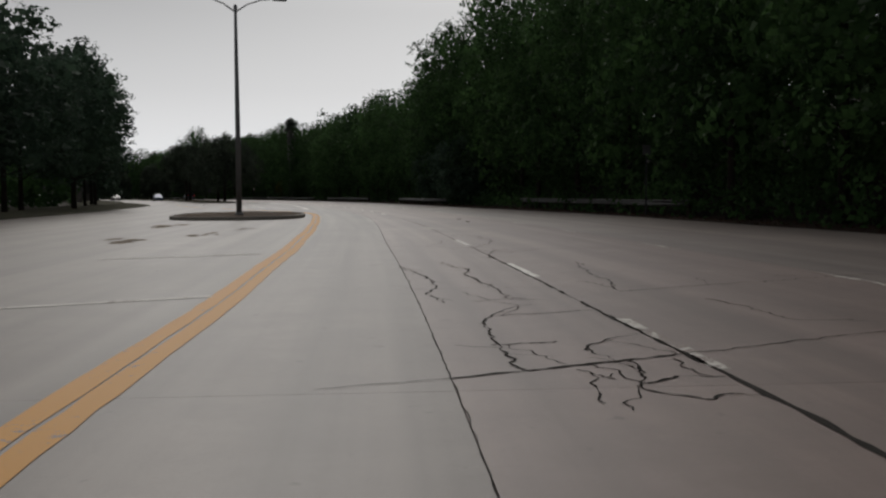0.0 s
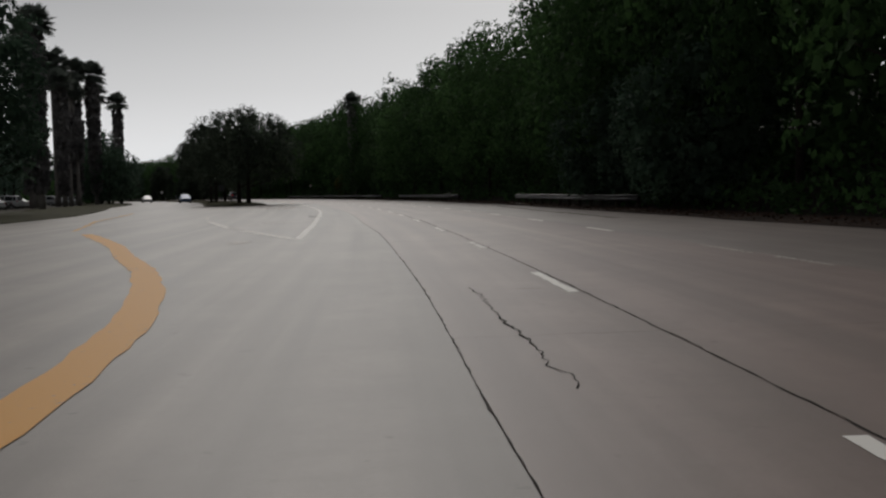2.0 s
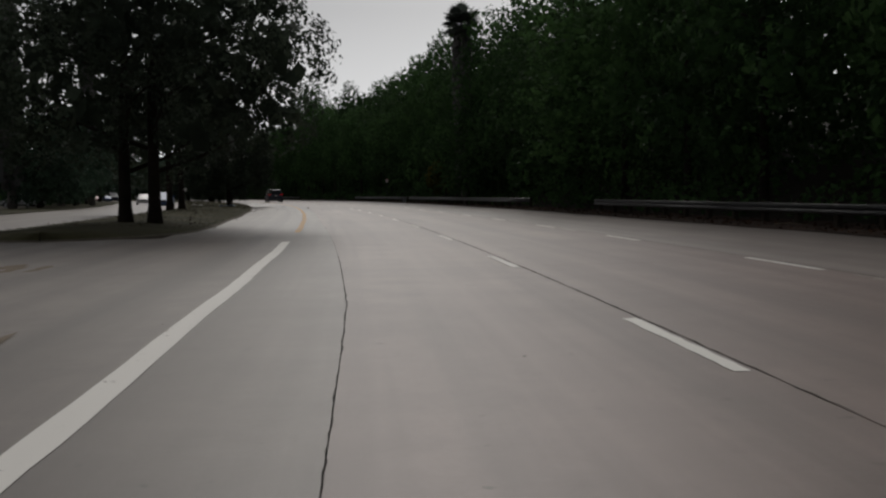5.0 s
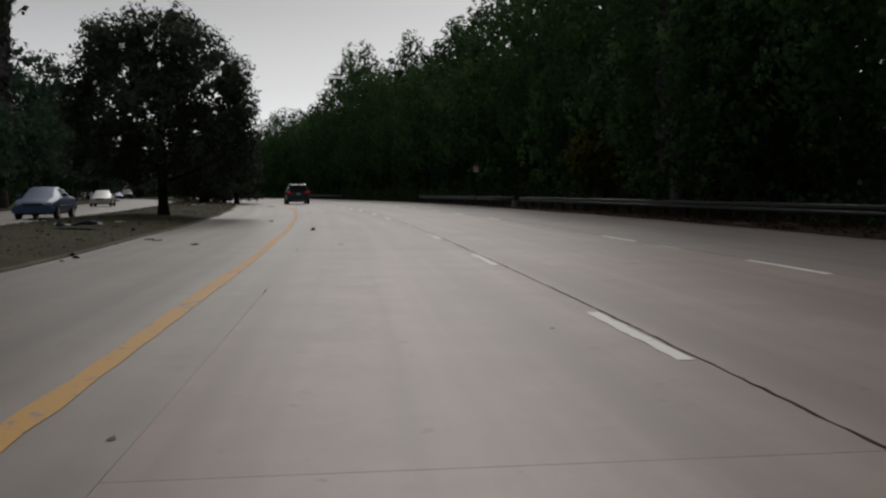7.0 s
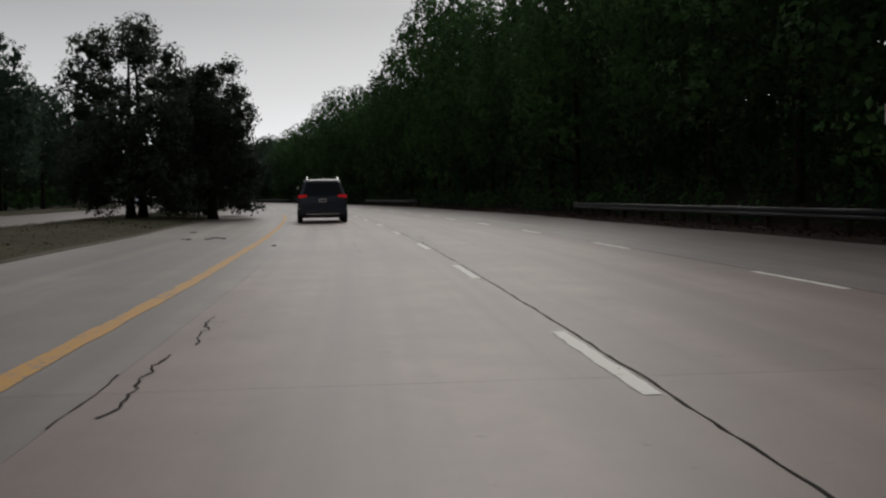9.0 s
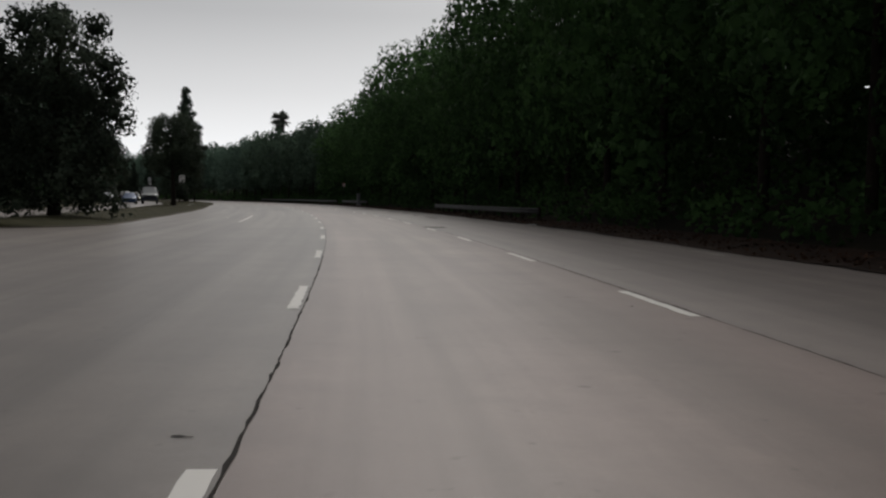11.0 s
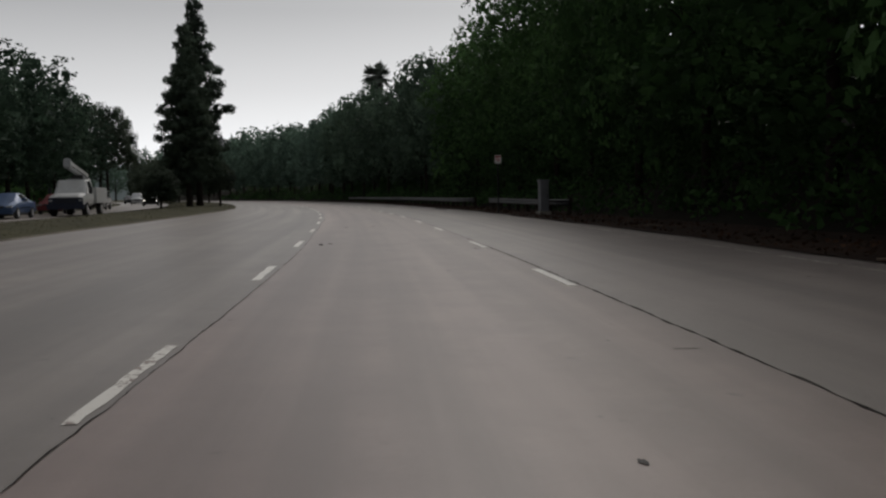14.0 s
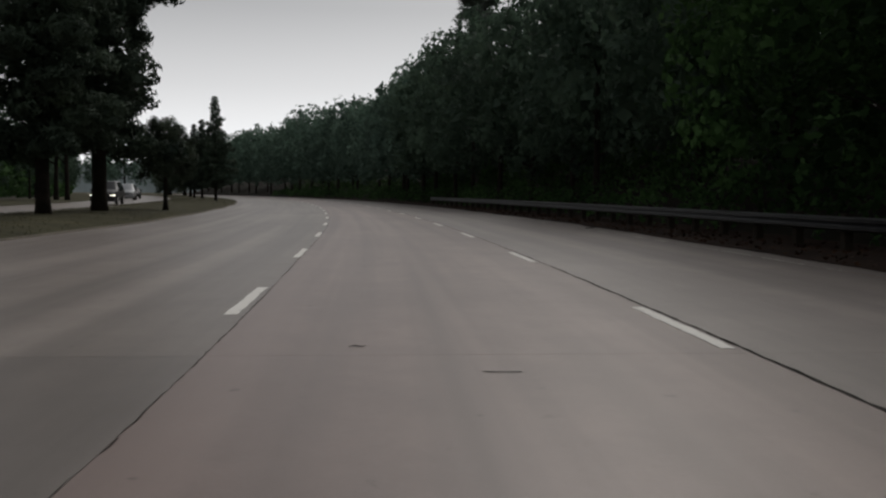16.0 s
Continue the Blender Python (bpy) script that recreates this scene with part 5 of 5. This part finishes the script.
P_RED = paint("dark_red_paint", (0.16, 0.025, 0.03))
P_BLACK = paint("black_paint", (0.02, 0.02, 0.022))

VAN_ST = [(-2.50, 0.36, 0.98, 1.02, 0.90, 0.84), (-2.46, 0.30, 1.02, 1.10, 0.955, 0.86), (-2.24, 0.28, 1.05, 1.70, 0.975, 0.70), (-1.95, 0.28, 1.05, 1.76, 0.985, 0.72),
          (-0.7, 0.26, 1.03, 1.78, 0.985, 0.73), (0.3, 0.26, 1.0, 1.75, 0.985, 0.71), (0.75, 0.26, 0.99, 1.66, 0.98, 0.69), (1.62, 0.26, 0.98, 1.10, 0.97, 0.78),
          (2.15, 0.28, 0.90, 0.98, 0.93, 0.74), (2.48, 0.32, 0.74, 0.80, 0.80, 0.62)]
van = vehicle("minivan", "dark slate grey minivan with lit tail lights in the first lane", VAN_ST, P_SLATE, (-1.55, 1.45), 0.34, (7, 6), (1, 2), ((2, 3), (3, 4), (4, 5), (5, 6)),
              "minivan", lit_tail=True, tail=1.06, rails=True)
van.matrix_basis = place(237.2 + 2.5, -1.95)
SEDAN_ST = [(-2.32, 0.36, 0.82, 0.92, 0.80, 0.68), (-2.2, 0.28, 0.90, 1.0, 0.88, 0.74), (-1.55, 0.25, 0.93, 1.03, 0.90, 0.76), (-0.85, 0.24, 0.93, 1.38, 0.90, 0.60), (-0.1, 0.24, 0.92, 1.45, 0.90, 0.62),
            (0.35, 0.24, 0.91, 1.41, 0.90, 0.60), (1.15, 0.24, 0.90, 0.98, 0.90, 0.74), (1.85, 0.27, 0.78, 0.85, 0.87, 0.72), (2.28, 0.32, 0.62, 0.69, 0.76, 0.58)]
SUV_ST = [(-2.3, 0.42, 0.98, 1.03, 0.86, 0.8), (-2.25, 0.36, 1.02, 1.12, 0.91, 0.82), (-2.05, 0.34, 1.05, 1.68, 0.93, 0.68), (-1.7, 0.34, 1.05, 1.74, 0.93, 0.70), (-0.6, 0.33, 1.04, 1.76, 0.93, 0.70),
          (0.35, 0.33, 1.03, 1.70, 0.93, 0.68), (1.0, 0.33, 1.02, 1.12, 0.92, 0.78), (1.9, 0.36, 0.96, 1.02, 0.90, 0.76), (2.3, 0.40, 0.80, 0.86, 0.80, 0.64)]
sedans = {}


def sedan(col, label, s, l, turn, group, lit=False):
    key = (col.name, lit, label)
    if key in sedans:
        return copy_thing(sedans[key], place(s, l, 0.0, turn))
    c = vehicle("sedan", label, SEDAN_ST, col, (-1.38, 1.38), 0.31, (6, 5), (2, 3), ((3, 4), (4, 5)), lit_head=lit, tail=0.82)
    tagged(c, group=group)
    c.matrix_basis = place(s, l, 0.0, turn)
    sedans[key] = c
    return c


def suv(col, label, s, l, turn, group, lit=False):
    key = ("suv", col.name, lit, label)
    if key in sedans:
        return copy_thing(sedans[key], place(s, l, 0.0, turn))
    c = vehicle("sport_utility_car", label, SUV_ST, col, (-1.4, 1.4), 0.36, (6, 5), (1, 2), ((2, 3), (3, 4), (4, 5)), lit_head=lit, tail=1.0)
    tagged(c, group=group)
    c.matrix_basis = place(s, l, 0.0, turn)
    sedans[key] = c
    return c


ONCOMING = "oncoming cars"
sedan(P_BLUE, "blue sedan on the opposite lanes", 200, -15.0, 180, ONCOMING)
sedan(P_WHITE, "white sedan on the opposite lanes", 244, -19.0, 180, ONCOMING)
suv(P_BLACK, "dark off-road car with lit headlights on the opposite lanes", 438, -15.4, 180, ONCOMING, True)
suv(P_WHITE, "white car on the opposite lanes", 407.5, -18.4, 180, ONCOMING)
suv(P_SILVER, "grey car on the opposite lanes", 470, -17.5, 180, ONCOMING)
sedan(P_BLUE, "blue sedan on the opposite lanes", 372.0, -17.4, 180, ONCOMING)
sedan(P_RED, "dark red sedan on the opposite lanes", 386.5, -18.0, 180, ONCOMING)
sedan(P_BLACK, "black sedan on the opposite lanes", 492, -18.0, 180, ONCOMING)
PARKED = "cars parked by the palms"
for i, (s, l, turn) in enumerate(((150, -37, 70), (156, -37.5, 72), (163, -38, 68), (171, -38, 75), (179, -38.5, 70), (188, -39, 72), (214, -37, 60), (222, -37.5, 75), (240, -34, 80), (248, -34.5, 85), (262, -35, 80), (270, -35, 78))):
    col = (P_WHITE, P_SILVER, P_BLACK, P_SILVER, P_WHITE)[i % 5]
    if i % 3:
        sedan(col, {P_WHITE: "white", P_SILVER: "silver", P_BLACK: "black"}[col] + " sedan parked on bare ground by the palms", s, l, turn, PARKED)
    else:
        suv(col, {P_WHITE: "white", P_SILVER: "silver", P_BLACK: "black"}[col] + " family car parked on bare ground by the palms", s, l, turn, PARKED)
sedan(P_WHITE, "white sedan parked on bare ground by the palms", 103, -31, 80, PARKED)


def boom_truck():
    """A utility truck with a folded lifting boom over its white service body."""
    t = new("utility_truck")
    tagged(t, "white utility truck with a folded lifting boom", "truck")
    cab = [(-0.2, 0.6, 1.35, 2.2, 1.0, 0.85), (0.2, 0.6, 1.35, 2.25, 1.05, 0.86), (1.2, 0.6, 1.35, 2.22, 1.05, 0.84), (1.95, 0.6, 1.32, 1.42, 1.04, 0.9), (2.9, 0.6, 1.2, 1.3, 1.0, 0.86), (3.1, 0.62, 1.1, 1.18, 0.95, 0.8)]
    rings = [ring_of(c) for c in cab]
    part("cab", loft(cab), P_WHITE, t, smooth=False)
    part("windscreen", pane([rings[3][4], rings[3][8], rings[2][8], rings[2][4]], 0.09, 0.02), CLEAR, t, "dark sloping glass")
    for a, b in ((3, 4), (9, 8)):
        part("side_window", pane([rings[1][a], rings[2][a], rings[2][b], rings[1][b]], 0.12), GLASS, t)
    part("front_bumper", boxed(-1.08, 1.08, 3.0, 3.26, 0.42, 0.74, bevel=0.05), P_NAVY, t, "dark blue bumper")
    part("grille", boxed(-1.0, 1.0, 3.0, 3.15, 0.72, 1.12, bevel=0.04), P_NAVY, t, "dark grille between the lamps")
    for i in range(4):
        part("grille_bar", boxed(-0.62, 0.62, 3.14, 3.17, 0.78 + 0.085 * i, 0.81 + 0.085 * i, bevel=0.008), TRIM, t)
    for sx in (1, -1):
        part("headlight", boxed(*sorted((sx * 0.72, sx * 0.98)), 3.1, 3.175, 0.86, 1.04, bevel=0.03), HEAD, t)
        part("mirror", boxed(*sorted((sx * 1.08, sx * 1.3)), 1.7, 1.8, 1.35, 1.75, bevel=0.03), TRIM, t)
        part("service_locker", boxed(*sorted((sx * 0.55, sx * 1.12)), -3.9, -0.35, 0.75, 1.75, bevel=0.03), P_WHITE, t)
        for y in (-2.2, 2.1):
            wheel(t, sx * 1.05, y, 0.42, 0.3)
    part("chassis", boxed(-0.5, 0.5, -3.9, 2.9, 0.5, 0.8), TRIM, t)
    part("deck", boxed(-0.56, 0.56, -3.9, -0.35, 0.8, 1.1), CABINET, t)
    part("boom_post", tube(bmesh.new(), [(0, -2.6, 1.0), (0, -2.6, 1.9), (0, -2.6, 2.25)], [0.26, 0.22, 0.3], 12), P_WHITE, t)
    part("turret", boxed(-0.3, 0.3, -2.95, -2.2, 2.1, 2.4, bevel=0.05), P_WHITE, t)
    slope = Matrix.Translation((0, -2.6, 2.35)) @ Matrix.Rotation(radians(8), 4, "X")
    part("boom", boxed(-0.15, 0.15, -0.4, 4.9, 0.12, 0.38, bevel=0.03), P_WHITE, t).matrix_basis = slope
    part("upper_boom", boxed(-0.11, 0.11, -0.2, 4.6, -0.12, 0.08, bevel=0.03), P_SILVER, t).matrix_basis = slope
    part("knuckle", boxed(-0.2, 0.2, 4.7, 5.15, -0.1, 0.46, bevel=0.06), P_SILVER, t, "grey boom joint").matrix_basis = slope
    part("boom_rest", boxed(-0.35, 0.35, -0.32, -0.22, 1.1, 2.55, bevel=0.02), TRIM, t)
    part("light_bar", boxed(-0.45, 0.45, 0.5, 0.7, 2.22, 2.31, bevel=0.03), HEAD, t)
    return t


boom_truck().matrix_basis = place(378.2, -15.0, 0, 180)


# ---- roadside things ----
def street_lamp():
    t = new("street_lamp")
    tagged(t, "tall thin grey steel street lamp with two arms on the island", "street lamp")
    part("base", tube(bmesh.new(), [(0, 0, -0.02), (0, 0, 0.04), (0, 0, 0.05), (0, 0, 0.12)], [0.2, 0.2, 0.145, 0.13], 12), LAMP_STEEL, t)
    part("pole", tube(bmesh.new(), [(0, 0, 0.1), (0, 0, 5), (0, 0, 9.0)], [0.125, 0.1, 0.065], 12), LAMP_STEEL, t, smooth=True)
    part("finial", tube(bmesh.new(), [(0, 0, 8.98), (0, 0, 9.12), (0, 0, 9.2)], [0.09, 0.08, 0.02], 10), LAMP_STEEL, t)
    for sx in (1, -1):
        a = part("arm", tube(bmesh.new(), [(0, 0, 8.85), (sx * 0.5, 0, 9.2), (sx * 1.1, 0, 9.42), (sx * 1.7, 0, 9.5)], [0.035, 0.03, 0.028, 0.025], 7), LAMP_STEEL, t, smooth=True)
        part("lamp_head", boxed(*sorted((sx * 1.6, sx * 2.25)), -0.13, 0.13, 9.43, 9.56, bevel=0.04), LAMP_STEEL, a)
    return t


street_lamp().matrix_basis = place(35.2, -7.0, 0.22, 8)


def sign_on_post(label, height, w, h, face, back=False, post_h=None):
    """A flat steel sign on a channel post; face: 'parking' or 'limit' or 'plain'."""
    t = new("road_sign")
    tagged(t, label, "road sign")
    post_h = post_h or height + h / 2
    part("post", boxed(-0.03, 0.03, 0.0, 0.045, -0.1, post_h, bevel=0.006), STEEL, t)
    p = part("panel", boxed(-w / 2, w / 2, -0.012, -0.004, height - h / 2, height + h / 2), SIGN_WHITE if not back else TRIM, t)
    y0, y1 = -0.0165, -0.0125
    if face == "parking":
        part("red_band", boxed(-w * 0.44, w * 0.44, y0, y1, height + h * 0.22, height + h * 0.44), SIGN_RED, p)
        for i, (a, b) in enumerate(((-0.40, 0.10), (-0.40, 0.34), (-0.2, 0.3))):
            z = height + h * (0.08 - 0.13 * i)
            part("bar", boxed(w * a, w * b, y0, y1, z - h * 0.035, z + h * 0.035), SIGN_RED, p)
        part("bar", boxed(-w * 0.30, w * 0.30, y0, y1, height - h * 0.38, height - h * 0.33), SIGN_BLACK, p)
    if face == "limit":
        for a, b, c, d in ((-0.46, 0.46, 0.455, 0.475), (-0.46, 0.46, -0.475, -0.455), (-0.47, -0.445, -0.475, 0.475), (0.445, 0.47, -0.475, 0.475)):
            part("border", boxed(w * a, w * b, y0, y1, height + h * c, height + h * d), SIGN_BLACK, p)
        for txt, size, z in (("SPEED", 0.13, 0.30), ("LIMIT", 0.13, 0.10), ("50", 0.34, -0.26)):
            cu = bpy.data.curves.new("lettering", "FONT")
            cu.body, cu.size, cu.align_x, cu.align_y, cu.extrude = txt, size * h / 0.76, "CENTER", "CENTER", 0.002
            cu.materials.append(SIGN_BLACK)
            o = new("lettering", cu)
            o.parent = p
            o.matrix_basis = pose(0, -0.015, height + h * z, 90, 0, 0)
    return t


park = sign_on_post("small white and red parking sign on a thin steel post", 2.49, 0.31, 0.40, "parking")
tagged(park, group="parking signs")
park.matrix_basis = place(216.9, 9.0, 0.0, 4)
copy_thing(park, place(360.7, 8.6, 0.12, 2))
sign_on_post("dark back of a small sign beside the woods", 2.95, 0.36, 0.46, "plain", True).matrix_basis = place(33.4, 11.1, 0.02, -20)
sign_on_post("black and white speed limit sign on the median", 2.7, 0.62, 0.78, "limit").matrix_basis = place(348, -10.5, 0.2, 0)
sign_on_post("dark back of a sign at the tip of the median", 1.75, 0.5, 0.6, "plain", True).matrix_basis = place(134.6, -11.0, 0.03, 180)
sign_on_post("small pale sign at the tip of the long median", 2.0, 0.45, 0.55, "plain").matrix_basis = place(279, -11.6, 0.2, 0)


def guard_rail(s0, s1, l=10.0, up=0.0):
    """A steel beam on timber posts that follows the road."""
    t = new("guard_rail")
    tagged(t, "weathered steel guard rail on timber posts beside the woods", "guard rail", "guard rails")
    o = at((s0 + s1) / 2, l)
    t.location = o
    n = max(2, int((s1 - s0) / 1.9))
    prof = [(0.0, 0.34), (-0.05, 0.375), (-0.05, 0.43), (0.0, 0.475), (-0.05, 0.52), (-0.05, 0.575), (0.0, 0.61), (0.012, 0.61), (0.012, 0.34)]
    v, f = [], []
    for i in range(n * 2 + 1):
        s = s0 + (s1 - s0) * i / (n * 2)
        flare = 0.5 * max(0.0, 1 - (s - s0) / 4) ** 2
        v += [at(s, l - 0.12 + x + flare + 0.02 * math.sin(s * 0.7), z + up) - o for x, z in prof]
    m = len(prof)
    for i in range(n * 2):
        f += [(i * m + k, i * m + (k + 1) % m, (i + 1) * m + (k + 1) % m, (i + 1) * m + k) for k in range(m)]
    under(mesh_object("beam", v, f, STEEL), t)
    for i in range(n + 1):
        s = s0 + 0.3 + (s1 - s0 - 0.6) * i / n
        p = part("post", boxed(-0.08, 0.08, -0.1, 0.1, -0.1, 0.66 + up, bevel=0.012), WEATHERED, t)
        p.matrix_basis = Matrix.Translation(-o) @ place(s, l + 0.06 + 0.5 * max(0.0, 1 - (s - s0) / 4) ** 2)


for a, b, up in ((30.4, 58, 0.14), (80, 102, 0.03), (124, 152, 0), (166, 209, 0), (212, 242, 0), (288, 314, 0), (354.3, 369.5, 0.06), (376.5, 440, 0.04)):
    guard_rail(a, b, 10.0 if a > 60 else 11.5, up)


def cabinet():
    t = new("utility_cabinet")
    tagged(t, "tall pale grey steel utility cabinet on a concrete plinth", "utility cabinet")
    part("plinth", boxed(-0.27, 0.27, -0.27, 0.27, -0.1, 0.12, bevel=0.02), CURB, t)
    part("body", boxed(-0.185, 0.185, -0.185, 0.185, 0.1, 1.36, bevel=0.015), CABINET, t)
    part("lid", boxed(-0.22, 0.22, -0.22, 0.22, 1.36, 1.48, bevel=0.02), CABINET, t)
    d = part("door", boxed(-0.15, 0.15, -0.2, -0.183, 0.18, 1.30, bevel=0.006), CABINET, t)
    part("handle", boxed(0.09, 0.12, -0.225, -0.195, 0.7, 0.84, bevel=0.006), STEEL, d)
    return t


cabinet().matrix_basis = place(355.6, 9.6, 0.05, 6)


def barrel():
    t = new("barrel")
    tagged(t, "dirty grey round bin at the end of the guard rail", "barrel")
    part("drum", tube(bmesh.new(), [(0, 0, 0), (0, 0, 0.05), (0, 0, 0.3), (0, 0, 0.33), (0, 0, 0.62), (0, 0, 0.65)], [0.24, 0.26, 0.26, 0.28, 0.27, 0.25], 16), CABINET, t, smooth=True)
    part("rim", tube(bmesh.new(), [(0, 0, 0.63), (0, 0, 0.68)], [0.28, 0.28], 16), TRIM, t)
    return t


barrel().matrix_basis = place(205.8, 8.75, 0.02) @ Matrix.Scale(0.66, 4)


def scrap(name, label, s, l, z, size, mat, seed):
    """A crumpled flat piece of litter."""
    rng = np.random.default_rng(seed)
    bm = bmesh.new()
    n = 5
    g = [[bm.verts.new((size * (i / n - 0.5) + rng.normal(0, size * 0.06), size * 0.6 * (j / n - 0.5) + rng.normal(0, size * 0.06), abs(rng.normal(0, size * 0.05)) + 0.008)) for j in range(n + 1)] for i in range(n + 1)]
    for i in range(n):
        for j in range(n):
            bm.faces.new((g[i][j], g[i + 1][j], g[i + 1][j + 1], g[i][j + 1]))
    me = bpy.data.meshes.new(name)
    bm.to_mesh(me)
    bm.free()
    me.materials.append(mat)
    ob = new(name, me)
    m = ob.modifiers.new("thick", "SOLIDIFY")
    m.thickness = 0.006
    ob.matrix_basis = place(s, l, z, seed * 37 % 360)
    return tagged(ob, label, "litter")


for i, (s, l, z, size) in enumerate(((181, -10.7, 0.36, 0.35), (181.5, -8.2, 0.28, 0.32), (215, -9.6, 0.33, 0.4), (216, -9.2, 0.33, 0.3), (232, -12.6, 0.3, 0.45), (186, -11.5, 0.36, 0.3), (329, -9.0, 0.26, 0.4),
                                     (344, -9.4, 0.3, 0.45), (97, 9.0, 0.05, 0.35), (281, 8.3, 0.02, 0.3), (100, 9.4, 0.06, 0.3))):
    scrap("paper_litter", "crumpled pale paper lying on the ground", s, l, z, size, PAPER, i + 1)
scrap("plastic_sheet", "crumpled blue plastic sheet on the median turf", 179, -8.7, 0.27, 1.0, BLUE_TARP, 30)
for i, (s, l, turn) in enumerate(((82.93, -3.96, 4), (82.46, -3.79, 356), (173.09, -2.13, 3), (82.84, -1.92, 8), (82.86, -1.76, 0), (345.41, 1.0, 10), (345.76, 1.84, 12), (335.95, 0.68, 8), (370.3, 1.12, 5), (333.35, 3.46, 8))):
    ln = 0.115 if i < 2 else 0.06
    pts = [(ln * q, 0.008 * math.sin(q * 3.0 + i), 0.006 + 0.003 * math.cos(q * 4.0 + i)) for q in (-1, -0.6, -0.2, 0.2, 0.6, 1)]
    tw = tube(bmesh.new(), pts, [w * (1.3 if i < 2 else 0.8) for w in (0.003, 0.005, 0.006, 0.005, 0.004, 0.002)], 6)
    me = bpy.data.meshes.new("twig")
    tw.to_mesh(me)
    tw.free()
    me.materials.append(BARK)
    tagged(new("twig", me), "short dark twig lying on the concrete", "twig", "twigs").matrix_basis = place(s, l, 0.003, turn)
clump = leaf_mesh(np.array([(0, 0, 0.025), (0.03, 0.01, 0.02), (-0.04, 0, 0.02), (0.01, 0, 0.05)]), np.full(4, 0.03), 22, 0.045, 3)[0]
tagged(quads("leaf_clump", clump, BARK), "small dark clump of dead leaves on the concrete", "litter").matrix_basis = place(180.3, -2.82, 0.003)
for i, (s, l) in enumerate(((176, -6.2), (174, -5.1), (189, -4.4), (176.5, -6.5), (224, -5.5), (229, -6.0))):
    scrap("bark_scrap", "dark strip of fallen bark on the concrete", s, l, 0.003, 0.2, BARK, 50 + i)


def rubber_strip(s, l, length, turn, seed):
    """A curled flat strip of old tyre tread."""
    rng = np.random.default_rng(seed)
    bm = bmesh.new()
    rows = []
    n = 14
    for i in range(n + 1):
        t = i / n
        x = (t - 0.5) * length
        y = length * 0.10 * math.sin(t * 5.2 + seed) + rng.normal(0, length * 0.008)
        z = 0.012 + 0.05 * length * max(0.0, math.sin(t * 4.1 + seed * 0.7)) ** 2
        w = length * 0.055 * (0.4 + 0.6 * math.sin(t * math.pi)) * rng.uniform(0.75, 1.2)
        rows.append([bm.verts.new((x, y - w, z - 0.01)), bm.verts.new((x, y - w * 0.8, z + 0.012)), bm.verts.new((x, y + w * 0.8, z + 0.012)), bm.verts.new((x, y + w, z - 0.01))])
    for a, b in zip(rows, rows[1:]):
        for k in range(4):
            bm.faces.new((a[k], a[(k + 1) % 4], b[(k + 1) % 4], b[k]))
    bm.faces.new(rows[0][::-1])
    bm.faces.new(rows[-1])
    me = bpy.data.meshes.new("rubber_strip")
    bm.to_mesh(me)
    bm.free()
    me.materials.append(RUBBER)
    ob = new("rubber_strip", me)
    ob.matrix_basis = place(s, l, 0.003, turn)
    return tagged(ob, "curled dark strip of torn rubber on the concrete", "litter", "rubber strips")


for i, (s, l, length, turn) in enumerate(((224.0, -4.8, 0.55, 20), (220.0, -3.1, 0.12, 35), (373.2, 7.6, 0.85, 25), (335.55, 0.5, 0.08, 5), (27.7, 2.1, 0.14, 0), (31.4, 2.3, 0.18, 15), (391.0, 7.9, 0.5, 30))):
    rubber_strip(s, l, length, turn, 80 + i)
n_twigs = 40
for i in range(n_twigs):
    s, l = random.uniform(60, 370), right_edge(200) + random.uniform(0.1, 1.4)
    tw = tube(bmesh.new(), [(-0.4, 0, 0.03), (0, 0.05, 0.06), (0.45, 0.0, 0.03)], [0.02, 0.018, 0.006], 5)
    me = bpy.data.meshes.new("branch")
    tw.to_mesh(me)
    tw.free()
    me.materials.append(DEADWOOD)
    tagged(new("fallen_branch", me), "pale dead branch lying on the verge", "branch", "fallen branches").matrix_basis = place(s, l, 0.03, random.uniform(0, 360))
